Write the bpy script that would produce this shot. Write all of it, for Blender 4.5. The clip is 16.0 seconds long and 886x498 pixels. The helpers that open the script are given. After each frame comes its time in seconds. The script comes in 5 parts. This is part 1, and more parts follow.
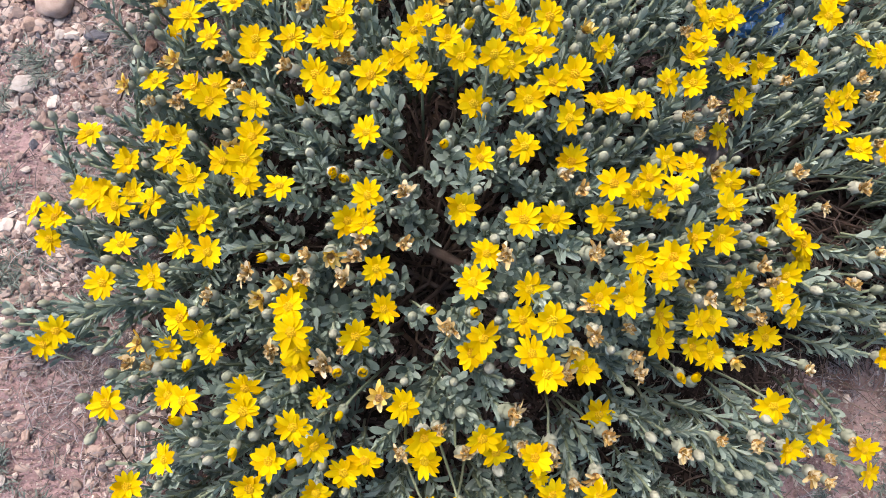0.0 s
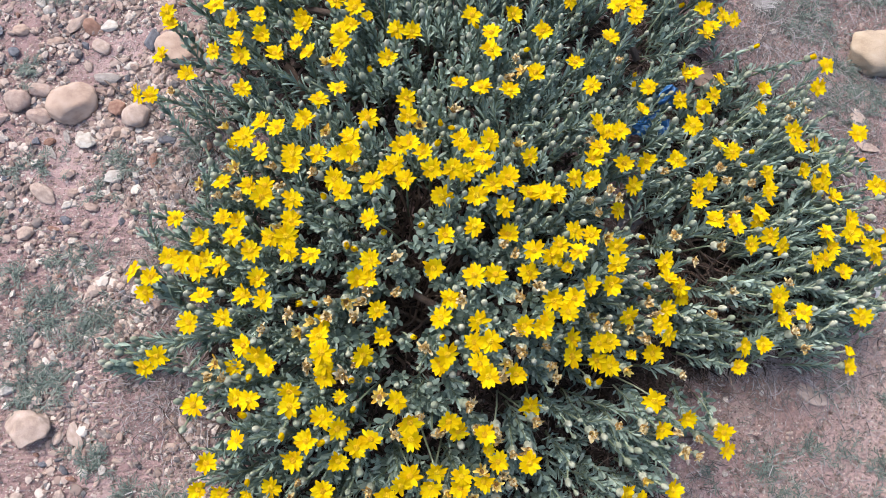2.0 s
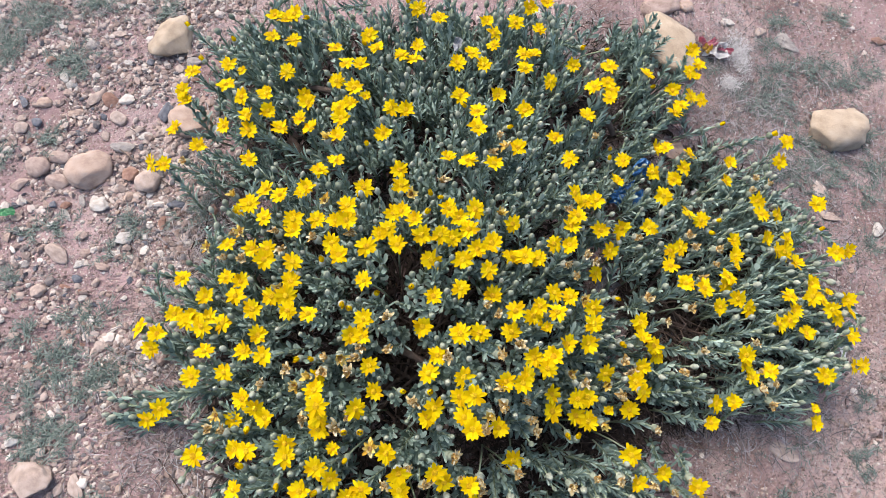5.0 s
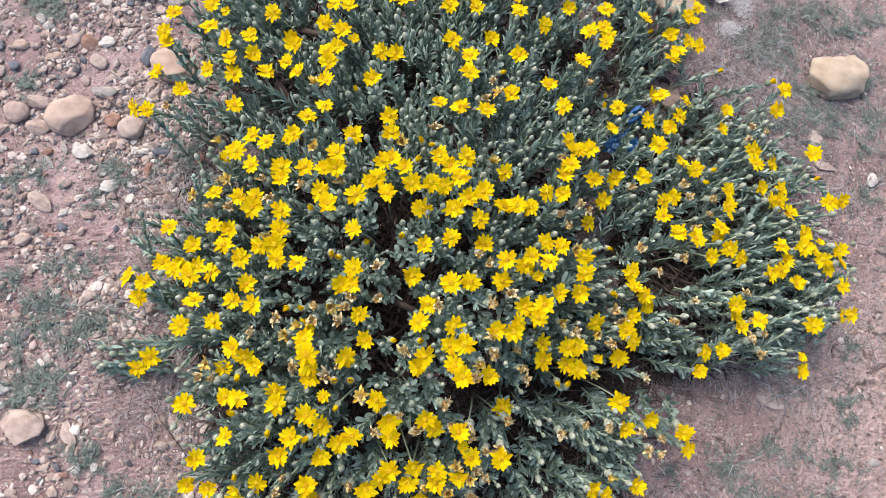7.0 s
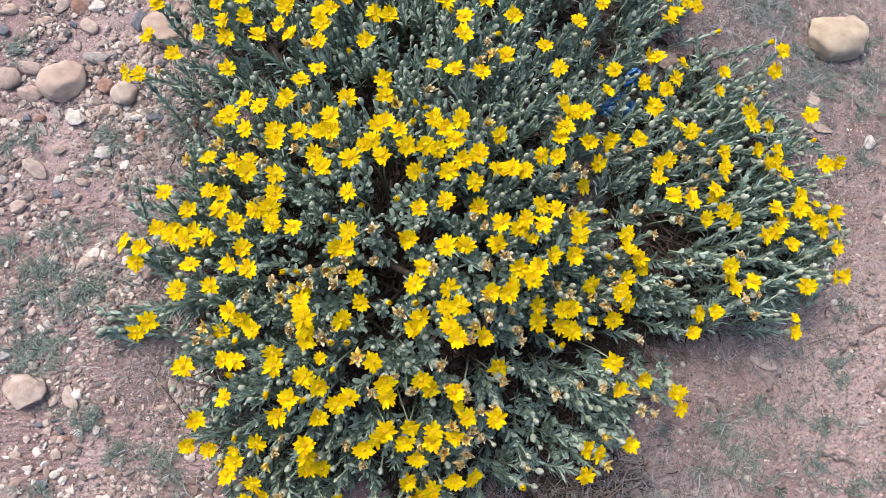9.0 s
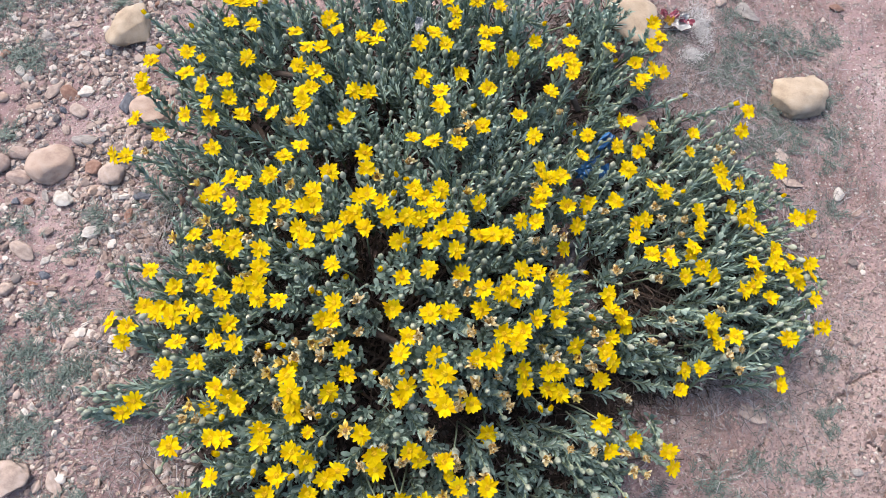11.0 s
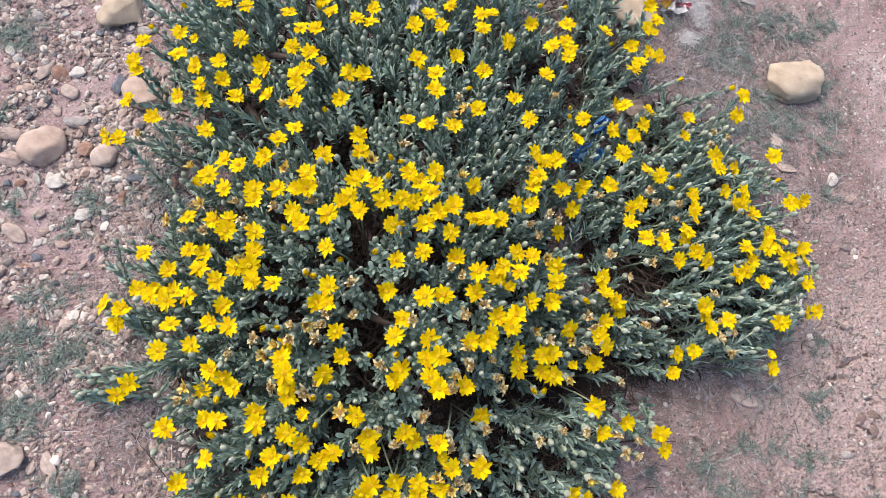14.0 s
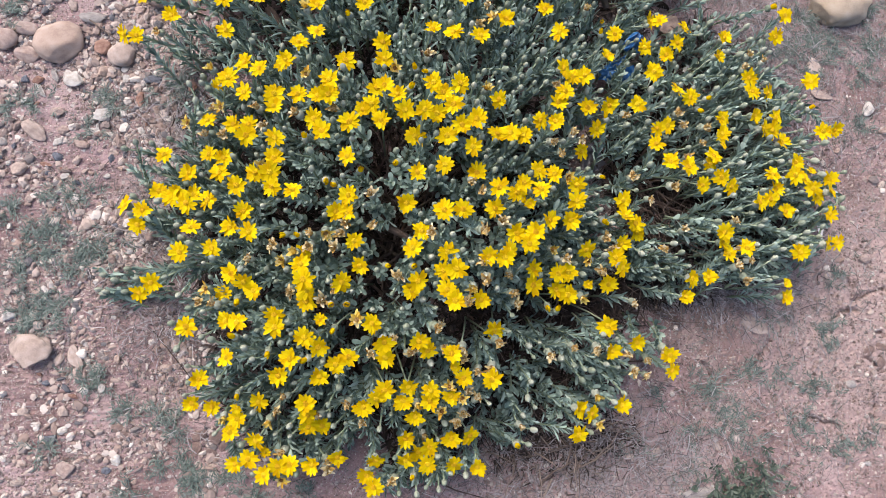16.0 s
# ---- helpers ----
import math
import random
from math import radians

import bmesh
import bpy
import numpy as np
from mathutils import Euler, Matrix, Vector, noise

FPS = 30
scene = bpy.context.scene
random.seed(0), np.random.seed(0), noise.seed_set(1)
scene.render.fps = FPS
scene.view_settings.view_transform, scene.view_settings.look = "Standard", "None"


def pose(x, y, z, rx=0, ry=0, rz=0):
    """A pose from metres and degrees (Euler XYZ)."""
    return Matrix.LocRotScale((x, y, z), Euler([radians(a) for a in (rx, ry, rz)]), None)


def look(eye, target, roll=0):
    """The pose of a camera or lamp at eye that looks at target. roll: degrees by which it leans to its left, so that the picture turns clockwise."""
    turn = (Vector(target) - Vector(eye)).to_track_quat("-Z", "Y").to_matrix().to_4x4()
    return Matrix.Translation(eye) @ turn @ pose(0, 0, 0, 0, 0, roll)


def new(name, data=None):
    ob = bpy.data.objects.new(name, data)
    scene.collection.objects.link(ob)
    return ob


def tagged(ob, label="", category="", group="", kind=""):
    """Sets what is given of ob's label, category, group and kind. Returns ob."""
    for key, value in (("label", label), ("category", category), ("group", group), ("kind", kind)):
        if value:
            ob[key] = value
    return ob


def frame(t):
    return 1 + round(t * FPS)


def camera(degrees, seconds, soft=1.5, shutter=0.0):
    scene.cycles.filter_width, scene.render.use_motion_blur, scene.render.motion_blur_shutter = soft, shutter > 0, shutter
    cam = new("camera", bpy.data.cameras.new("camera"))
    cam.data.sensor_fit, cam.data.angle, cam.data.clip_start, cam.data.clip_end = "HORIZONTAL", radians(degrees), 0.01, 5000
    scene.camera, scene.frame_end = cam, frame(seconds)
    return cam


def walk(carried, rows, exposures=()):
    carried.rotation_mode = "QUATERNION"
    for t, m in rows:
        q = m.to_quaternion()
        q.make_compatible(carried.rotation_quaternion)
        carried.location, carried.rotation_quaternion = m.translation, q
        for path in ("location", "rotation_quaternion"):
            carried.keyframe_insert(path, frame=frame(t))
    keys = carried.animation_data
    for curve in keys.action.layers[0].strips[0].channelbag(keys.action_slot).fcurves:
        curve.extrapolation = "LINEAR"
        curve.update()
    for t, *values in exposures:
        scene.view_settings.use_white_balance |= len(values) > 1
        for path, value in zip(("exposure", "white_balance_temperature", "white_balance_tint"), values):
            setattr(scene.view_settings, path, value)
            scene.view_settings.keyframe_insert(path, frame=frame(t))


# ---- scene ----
cam = camera(68.9, 16.0, soft=0.65)
PATH = [
    (0, (-0.068, -0.203, 0.877), (0.028, 0.186, -1.082), 12.3),
    (0.5, (-0.068, -0.212, 0.978), (-0.001, 0.239, -0.969), 6.8),
    (1, (-0.064, -0.231, 1.064), (0.003, 0.199, -0.889), 7.3),
    (1.5, (-0.06, -0.242, 1.137), (0.045, 0.221, -0.806), 10.8),
    (2, (-0.057, -0.253, 1.192), (0.056, 0.249, -0.741), 10.2),
    (2.5, (-0.052, -0.272, 1.231), (0.074, 0.299, -0.682), 10.3),
    (3, (-0.048, -0.273, 1.257), (0.071, 0.357, -0.638), 8.4),
    (3.5, (-0.051, -0.27, 1.267), (0.082, 0.401, -0.612), 9.2),
    (5.8, (-0.05, -0.274, 1.269), (0.083, 0.4, -0.609), 9.2),
    (6, (-0.048, -0.278, 1.265), (0.091, 0.37, -0.622), 10.2),
    (6.5, (-0.046, -0.273, 1.259), (0.108, 0.311, -0.648), 12.6),
    (7, (-0.047, -0.272, 1.255), (0.105, 0.259, -0.667), 13.9),
    (7.5, (-0.044, -0.278, 1.256), (0.106, 0.214, -0.676), 14.7),
    (8, (-0.043, -0.283, 1.258), (0.105, 0.193, -0.679), 15.0),
    (8.5, (-0.042, -0.287, 1.257), (0.116, 0.166, -0.684), 16.9),
    (9, (-0.04, -0.286, 1.255), (0.11, 0.159, -0.689), 16.1),
    (9.5, (-0.037, -0.279, 1.26), (0.129, 0.213, -0.672), 15.3),
    (10, (-0.031, -0.276, 1.274), (0.155, 0.315, -0.627), 12.9),
    (10.2, (-0.028, -0.275, 1.276), (0.161, 0.336, -0.619), 12.4),
    (12.5, (-0.03, -0.277, 1.278), (0.15, 0.34, -0.616), 12.2),
    (13, (-0.031, -0.276, 1.279), (0.154, 0.333, -0.617), 12.9),
    (13.5, (-0.029, -0.277, 1.278), (0.178, 0.326, -0.618), 14.5),
    (14, (-0.028, -0.28, 1.275), (0.172, 0.292, -0.632), 14.7),
    (14.5, (-0.034, -0.283, 1.271), (0.14, 0.239, -0.652), 14.9),
    (15, (-0.036, -0.286, 1.267), (0.13, 0.183, -0.67), 16.5),
    (15.5, (-0.039, -0.285, 1.262), (0.123, 0.115, -0.691), 19.3),
    (16, (-0.04, -0.291, 1.268), (0.11, 0.049, -0.698), 21.5),
]
walk(cam, [(t, look(eye, aim, roll)) for t, eye, aim, roll in PATH], exposures=[(0, 1.23, 6900, 17), (0.6, 1.18, 6700, 12), (3, 1.17, 6500, 10), (12.5, 1.16, 6500, 9), (14.5, 1.14, 6500, 10), (16, 1.09, 6500, 12)])

# ---- sky and sun ----
world = bpy.data.worlds.new("sky")
scene.world = world
world.use_nodes = True
sky = world.node_tree.nodes.new("ShaderNodeTexSky")
sky.sky_type = "NISHITA"
sky.sun_disc = False
sky.sun_elevation = radians(53)
sky.sun_rotation = radians(-35)
sky.dust_density = 4.0
world.node_tree.links.new(sky.outputs[0], world.node_tree.nodes["Background"].inputs[0])
world.node_tree.nodes["Background"].inputs[1].default_value = 0.15
sun = new("sun", bpy.data.lights.new("sun", "SUN"))
sun.data.energy = 1.45
sun.data.angle = radians(50)
sun.data.color = (1.0, 0.93, 0.84)
sun.matrix_world = look((-1.2, 1.8, 2.9), (0, 0, 0))

rng = random.Random(11)


# ---- materials ----
def material(name, ramp, scale=30.0, fine=220.0, rough=0.85, bump=0.3, per="island", spread=0.5, through_light=0.0, dist=0.002, gloss=0.3, grain=0.45):
    """A colour ramp driven by a random value per piece plus noise at two scales, with a fine relief."""
    m = bpy.data.materials.new(name)
    m.use_nodes = True
    nt = m.node_tree
    n, link = nt.nodes, nt.links.new
    bsdf = n["Principled BSDF"]
    out = n["Material Output"]
    co = n.new("ShaderNodeTexCoord")
    big = n.new("ShaderNodeTexNoise")
    big.inputs["Scale"].default_value = scale
    big.inputs["Detail"].default_value = 4
    small = n.new("ShaderNodeTexNoise")
    small.inputs["Scale"].default_value = fine
    small.inputs["Detail"].default_value = 5
    small.inputs["Roughness"].default_value = 0.7
    for t in (big, small):
        link(co.outputs["Object"], t.inputs["Vector"])
    mix = n.new("ShaderNodeMath")
    mix.operation = "ADD"
    half = n.new("ShaderNodeMath")
    half.operation = "MULTIPLY_ADD"
    half.inputs[1].default_value = grain
    half.inputs[2].default_value = -0.5 * grain
    link(small.outputs["Fac"], half.inputs[0])
    link(big.outputs["Fac"], mix.inputs[0])
    link(half.outputs[0], mix.inputs[1])
    value = mix.outputs[0]
    if per:
        pick = n.new("ShaderNodeObjectInfo" if per == "object" else "ShaderNodeNewGeometry")
        blend = n.new("ShaderNodeMix")
        blend.inputs[0].default_value = spread
        link(value, blend.inputs[2])
        link(pick.outputs["Random" if per == "object" else "Random Per Island"], blend.inputs[3])
        value = blend.outputs[0]
    cr = n.new("ShaderNodeValToRGB")
    while len(cr.color_ramp.elements) < len(ramp):
        cr.color_ramp.elements.new(0.5)
    for el, (p, c) in zip(cr.color_ramp.elements, ramp):
        el.position = p
        el.color = (*c, 1)
    link(value, cr.inputs[0])
    link(cr.outputs[0], bsdf.inputs["Base Color"])
    bsdf.inputs["Roughness"].default_value = rough
    bsdf.inputs["Specular IOR Level"].default_value = gloss
    bp = n.new("ShaderNodeBump")
    bp.inputs["Strength"].default_value = bump
    bp.inputs["Distance"].default_value = dist
    link(small.outputs["Fac"], bp.inputs["Height"])
    link(bp.outputs[0], bsdf.inputs["Normal"])
    if through_light:
        tr = n.new("ShaderNodeBsdfTranslucent")
        link(cr.outputs[0], tr.inputs[0])
        ms = n.new("ShaderNodeMixShader")
        ms.inputs[0].default_value = through_light
        link(bsdf.outputs[0], ms.inputs[1])
        link(tr.outputs[0], ms.inputs[2])
        link(ms.outputs[0], out.inputs[0])
    return m


SOIL = material("pinkish_soil", [(0.26, (0.156, 0.0969, 0.095)), (0.42, (0.221, 0.147, 0.146)), (0.56, (0.281, 0.193, 0.195)), (0.76, (0.379, 0.285, 0.29))],
                scale=7, fine=190, rough=0.95, bump=0.9, per="", dist=0.004)
nt = SOIL.node_tree
link = nt.links.new


def node(kind, **values):
    n = nt.nodes.new(kind)
    for key, value in values.items():
        n.inputs[key].default_value = value
    return n


def sum_of(a, b, how="ADD", clamp=False):
    n = nt.nodes.new("ShaderNodeMath")
    n.operation, n.use_clamp = how, clamp
    for k, q in enumerate((a, b)):
        if isinstance(q, float):
            n.inputs[k].default_value = q
        else:
            link(q, n.inputs[k])
    return n.outputs[0]


def layer(under, over, mask):
    n = nt.nodes.new("ShaderNodeMix")
    n.data_type = "RGBA"
    link(mask, n.inputs[0])
    link(under, n.inputs[6])
    if isinstance(over, tuple):
        n.inputs[7].default_value = over
    else:
        link(over, n.inputs[7])
    return n.outputs[2]


coord = node("ShaderNodeTexCoord").outputs["Object"]
wobble = node("ShaderNodeTexNoise", Scale=26, Detail=6)
link(coord, wobble.inputs["Vector"])
bent = nt.nodes.new("ShaderNodeMix")
bent.data_type = "VECTOR"
bent.inputs[0].default_value = 0.12
link(coord, bent.inputs[4])
link(wobble.outputs["Color"], bent.inputs[5])
colour = next(q for q in nt.nodes if q.type == "VALTORGB").outputs[0]
# a damp reddish stain of bare earth beside the plants
away = nt.nodes.new("ShaderNodeVectorMath")
away.operation = "DISTANCE"
away.inputs[1].default_value = (0.553, -0.14, 0.06)
link(bent.outputs[1], away.inputs[0])
edge_of = nt.nodes.new("ShaderNodeMapRange")
edge_of.inputs[1].default_value, edge_of.inputs[2].default_value = 0.035, 0.1
edge_of.inputs[3].default_value, edge_of.inputs[4].default_value = 0.85, 0.0
link(away.outputs["Value"], edge_of.inputs[0])
colour = layer(colour, (0.145, 0.084, 0.07, 1), edge_of.outputs[0])
crust = node("ShaderNodeTexNoise", Scale=4.5, Detail=5, Roughness=0.6)
link(coord, crust.inputs["Vector"])
bare = nt.nodes.new("ShaderNodeMapRange")
bare.inputs[1].default_value, bare.inputs[2].default_value = 0.5, 0.62
bare.inputs[4].default_value = 0.75
link(crust.outputs["Fac"], bare.inputs[0])
# a pale trodden patch on the bare side
spot = nt.nodes.new("ShaderNodeVectorMath")
spot.operation = "DISTANCE"
spot.inputs[1].default_value = (0.91, -0.17, 0.06)
link(bent.outputs[1], spot.inputs[0])
trodden = nt.nodes.new("ShaderNodeMapRange")
trodden.inputs[1].default_value, trodden.inputs[2].default_value = 0.14, 0.34
trodden.inputs[3].default_value, trodden.inputs[4].default_value = 0.85, 0.0
link(spot.outputs["Value"], trodden.inputs[0])
bare = sum_of(bare.outputs[0], trodden.outputs[0], "MAXIMUM")
colour = layer(colour, (0.37, 0.279, 0.267, 1), bare)
height = sum_of(wobble.outputs["Fac"], 1.0, "MULTIPLY")
# grains of sand and fine gravel pressed into the soil, at three sizes, in drifts
for size, cover, lift in ((420.0, 0.42, 0.05), (210.0, 0.4, 0.1), (105.0, 0.3, 0.16)):
    cell = node("ShaderNodeTexVoronoi", Scale=size)
    link(coord, cell.inputs["Vector"])
    split = nt.nodes.new("ShaderNodeSeparateColor")
    link(cell.outputs["Color"], split.inputs[0])
    drift = node("ShaderNodeTexNoise", Scale=size * 0.045, Detail=3)
    link(coord, drift.inputs["Vector"])
    chance = sum_of(sum_of(drift.outputs["Fac"], 1.6, "MULTIPLY"), cover - 0.8)
    there = sum_of(split.outputs[0], chance, "LESS_THAN")
    body = nt.nodes.new("ShaderNodeMapRange")
    body.inputs[1].default_value, body.inputs[2].default_value = 0.5, 0.3
    link(cell.outputs["Distance"], body.inputs[0])
    mask = sum_of(there, body.outputs[0], "MULTIPLY")
    tint = nt.nodes.new("ShaderNodeValToRGB")
    while len(tint.color_ramp.elements) < 6:
        tint.color_ramp.elements.new(0.5)
    for el, (p, c) in zip(tint.color_ramp.elements, ((0.0, (0.115, 0.088, 0.082)), (0.18, (0.137, 0.101, 0.09)), (0.4, (0.216, 0.158, 0.144)), (0.62, (0.288, 0.23, 0.212)), (0.84, (0.374, 0.331, 0.31)), (1.0, (0.49, 0.461, 0.439)))):
        el.position = p
        el.color = (*c, 1)
    link(split.outputs[1], tint.inputs[0])
    colour = layer(colour, tint.outputs[0], mask)
    height = sum_of(height, sum_of(mask, lift, "MULTIPLY"))
rough_bump = node("ShaderNodeBump", Strength=1.0, Distance=0.009)
link(height, rough_bump.inputs["Height"])
link(rough_bump.outputs[0], next(q for q in nt.nodes if q.type == "BUMP" and q != rough_bump).inputs["Normal"])
link(colour, nt.nodes["Principled BSDF"].inputs["Base Color"])
LEAF = material("grey_green_leaf", [(0.2, (0.07, 0.109, 0.094)), (0.42, (0.175, 0.246, 0.211)), (0.62, (0.266, 0.352, 0.306)), (0.85, (0.365, 0.45, 0.398))],
                scale=40, fine=600, rough=0.75, bump=0.25, spread=0.55, through_light=0.03, gloss=0.2)
BUD = material("downy_bud", [(0.2, (0.166, 0.198, 0.144)), (0.5, (0.238, 0.266, 0.205)), (0.8, (0.324, 0.342, 0.277))],
               scale=60, fine=900, rough=0.9, bump=0.4, per="object", spread=0.6)
PETAL = material("yellow_petal", [(0.2, (0.56, 0.345, 0)), (0.5, (0.65, 0.455, 0)), (0.85, (0.7, 0.545, 0.004))],
                 scale=90, fine=500, rough=0.75, bump=0.1, spread=0.55, through_light=0.3, gloss=0.08)
DISC = material("golden_disc", [(0.2, (0.6, 0.35, 0.002)), (0.5, (0.66, 0.43, 0.002)), (0.85, (0.7, 0.5, 0.006))],
                scale=300, fine=1500, rough=0.8, bump=0.4, per="object", spread=0.5)
FADED = material("fading_petal", [(0.12, (0.396, 0.202, 0.0216)), (0.36, (0.562, 0.382, 0.036)), (0.65, (0.605, 0.475, 0.13)), (0.9, (0.612, 0.547, 0.36))],
                 scale=120, fine=600, rough=0.7, bump=0.3, spread=0.7, through_light=0.2)
DRY = material("withered_petal", [(0.08, (0.241, 0.117, 0.0288)), (0.28, (0.469, 0.304, 0.0864)), (0.55, (0.563, 0.447, 0.219)), (0.85, (0.59, 0.531, 0.38))],
               scale=150, fine=700, rough=0.85, bump=0.4, spread=0.75, through_light=0.1)
HUSK = material("brown_husk", [(0.2, (0.144, 0.0648, 0.0216)), (0.55, (0.324, 0.18, 0.0576)), (0.9, (0.468, 0.324, 0.144))],
                scale=300, fine=1500, rough=0.9, bump=0.8, per="object", spread=0.5)
BARK = material("grey_brown_bark", [(0.2, (0.0396, 0.0252, 0.0202)), (0.5, (0.0864, 0.0612, 0.0504)), (0.85, (0.158, 0.126, 0.108))],
                scale=60, fine=500, rough=0.95, bump=0.8, per="object", spread=0.4)
DEADWOOD = material("dead_wood", [(0.2, (0.0691, 0.0495, 0.0404)), (0.5, (0.133, 0.101, 0.0842)), (0.85, (0.213, 0.174, 0.151))],
                    scale=60, fine=500, rough=0.95, bump=0.5, per="object", spread=0.6, dist=0.0008)
STALK = material("green_stalk", [(0.2, (0.108, 0.144, 0.09)), (0.55, (0.18, 0.223, 0.148)), (0.9, (0.259, 0.295, 0.216))], scale=60, rough=0.8)
STRAW = material("dry_straw", [(0.1, (0.0632, 0.0526, 0.0538)), (0.4, (0.146, 0.128, 0.13)), (0.7, (0.245, 0.223, 0.231)), (0.95, (0.363, 0.343, 0.353))],
                 scale=60, rough=0.9, spread=0.8)
GRASS = material("dusty_grass", [(0.1, (0.0505, 0.07, 0.0618)), (0.4, (0.0945, 0.125, 0.111)), (0.7, (0.152, 0.186, 0.167)), (0.95, (0.249, 0.263, 0.239))],
                 scale=50, rough=0.85, spread=0.7, through_light=0.1)
# dead leaves, coloured near black to deepen the shade in canopy gaps
SHADE_LITTER = material("shade_dark_litter", [(0.1, (0.0101, 0.0072, 0.00576)), (0.5, (0.0252, 0.0173, 0.0144)), (0.9, (0.0612, 0.0432, 0.0374))], scale=60, rough=0.95, spread=0.8)
GRIT = material("mixed_gravel", [(0.06, (0.0806, 0.0847, 0.099)), (0.16, (0.137, 0.121, 0.119)), (0.3, (0.217, 0.157, 0.136)), (0.55, (0.307, 0.242, 0.213)),
                                 (0.78, (0.395, 0.338, 0.305)), (0.98, (0.532, 0.492, 0.451))], scale=80, fine=700, rough=0.9, bump=0.5, spread=0.85, dist=0.0006)
ROCK = {}
for name, dark, mid, pale in (("tan", (0.233, 0.163, 0.134), (0.33, 0.246, 0.204), (0.393, 0.311, 0.266)), ("cream", (0.242, 0.187, 0.138), (0.334, 0.268, 0.204), (0.391, 0.33, 0.265)),
                              ("pale", (0.229, 0.175, 0.151), (0.335, 0.265, 0.233), (0.413, 0.35, 0.315)), ("white", (0.273, 0.243, 0.218), (0.401, 0.37, 0.34), (0.485, 0.468, 0.443)),
                              ("pink", (0.201, 0.141, 0.121), (0.301, 0.228, 0.201), (0.373, 0.301, 0.272)), ("red", (0.132, 0.07, 0.0544), (0.21, 0.121, 0.0933), (0.296, 0.194, 0.156)),
                              ("clod", (0.112, 0.0727, 0.0628), (0.162, 0.112, 0.0994), (0.211, 0.159, 0.142)), ("slate", (0.0622, 0.0653, 0.0809), (0.112, 0.118, 0.14), (0.174, 0.18, 0.205)), ("grey", (0.17, 0.151, 0.143), (0.26, 0.237, 0.225), (0.346, 0.315, 0.297))):
    ROCK[name] = material(name + "_stone", [(0.27, dark), (0.5, mid), (0.74, pale)], scale=2.2, fine=30, rough=0.92, bump=0.7, per="object", spread=0.12, dist=0.0014, grain=0.75)


# ---- mesh helpers ----
def gz(x, y):
    """Height of the soil: gentle swells and small bumps."""
    s, c = np.sin, np.cos
    return (0.006 * s(3.1 * x + 1.2) * c(2.7 * y - 0.6) + 0.003 * s(9.0 * x + 4 * y) * s(8.0 * y - 3 * x + 1)
            + 0.0012 * s(31 * x + 7 * s(13 * y)) * c(27 * y + 5 * s(17 * x)))


def mesh_of(name, verts, faces, *mats, slots=None, smooth=True):
    me = bpy.data.meshes.new(name)
    verts = np.asarray(verts, dtype=np.float32)
    k = np.array([len(f) for f in faces], dtype=np.int32)
    flat = np.fromiter((i for f in faces for i in f), dtype=np.int32)
    me.vertices.add(len(verts))
    me.vertices.foreach_set("co", verts.ravel())
    me.loops.add(len(flat))
    me.loops.foreach_set("vertex_index", flat)
    me.polygons.add(len(k))
    start = np.zeros(len(k), dtype=np.int32)
    start[1:] = np.cumsum(k)[:-1]
    me.polygons.foreach_set("loop_start", start)
    me.polygons.foreach_set("loop_total", k)
    for m in mats:
        me.materials.append(m)
    if slots is not None:
        me.polygons.foreach_set("material_index", np.asarray(slots, dtype=np.int32))
    me.polygons.foreach_set("use_smooth", np.full(len(k), smooth))
    me.update(calc_edges=True)
    return me


class Heap:
    """Gathers pieces of one mesh."""

    def __init__(self):
        self.v, self.f, self.s, self.n = [], [], [], 0

    def add(self, verts, faces, slot=0):
        verts = np.asarray(verts, dtype=float)
        self.v.append(verts)
        self.f.extend([tuple(i + self.n for i in f) for f in faces])
        self.s.extend([slot] * len(faces))
        self.n += len(verts)

    def mesh(self, name, *mats, smooth=True):
        return mesh_of(name, np.concatenate(self.v), self.f, *mats, slots=self.s, smooth=smooth)


def moved(verts, m):
    a = np.array(m)
    return np.asarray(verts) @ a[:3, :3].T + a[:3, 3]


def part(name, me, parent, m=None, label=""):
    ob = new(name, me)
    ob.parent = parent
    if m is not None:
        ob.matrix_basis = Matrix.Translation(-parent.location) @ m
    if label:
        tagged(ob, label)
    return ob


def aim(p, d, spin=0.0, size=1.0):
    """A pose at p whose z axis points along d."""
    return Matrix.Translation(p) @ Vector(d).to_track_quat("Z", "Y").to_matrix().to_4x4() @ Matrix.Rotation(spin, 4, "Z") @ Matrix.Scale(size, 4)


def blade(length, width, bend=0.2, rows=5, fold=0.12, shape=(0.35, 0.55, 0.85, 1.0, 0.55), tip=0.25):
    """A leaf or petal along +x, folded along its midrib and bent down (positive) or up (negative)."""
    v, f = [], []
    for i in range(rows):
        t = i / (rows - 1)
        w = width * 0.5 * shape[i]
        x = length * t * (1 - tip * 0.15 * (i == rows - 1))
        z = -bend * length * t * t
        v += [(x, -w, z + fold * w), (x + (length * 0.085 if i == rows - 1 else 0), 0, z), (x, w, z + fold * w)]
    for i in range(rows - 1):
        a = 3 * i
        f += [(a, a + 3, a + 4, a + 1), (a + 1, a + 4, a + 5, a + 2)]
    return np.array(v), f


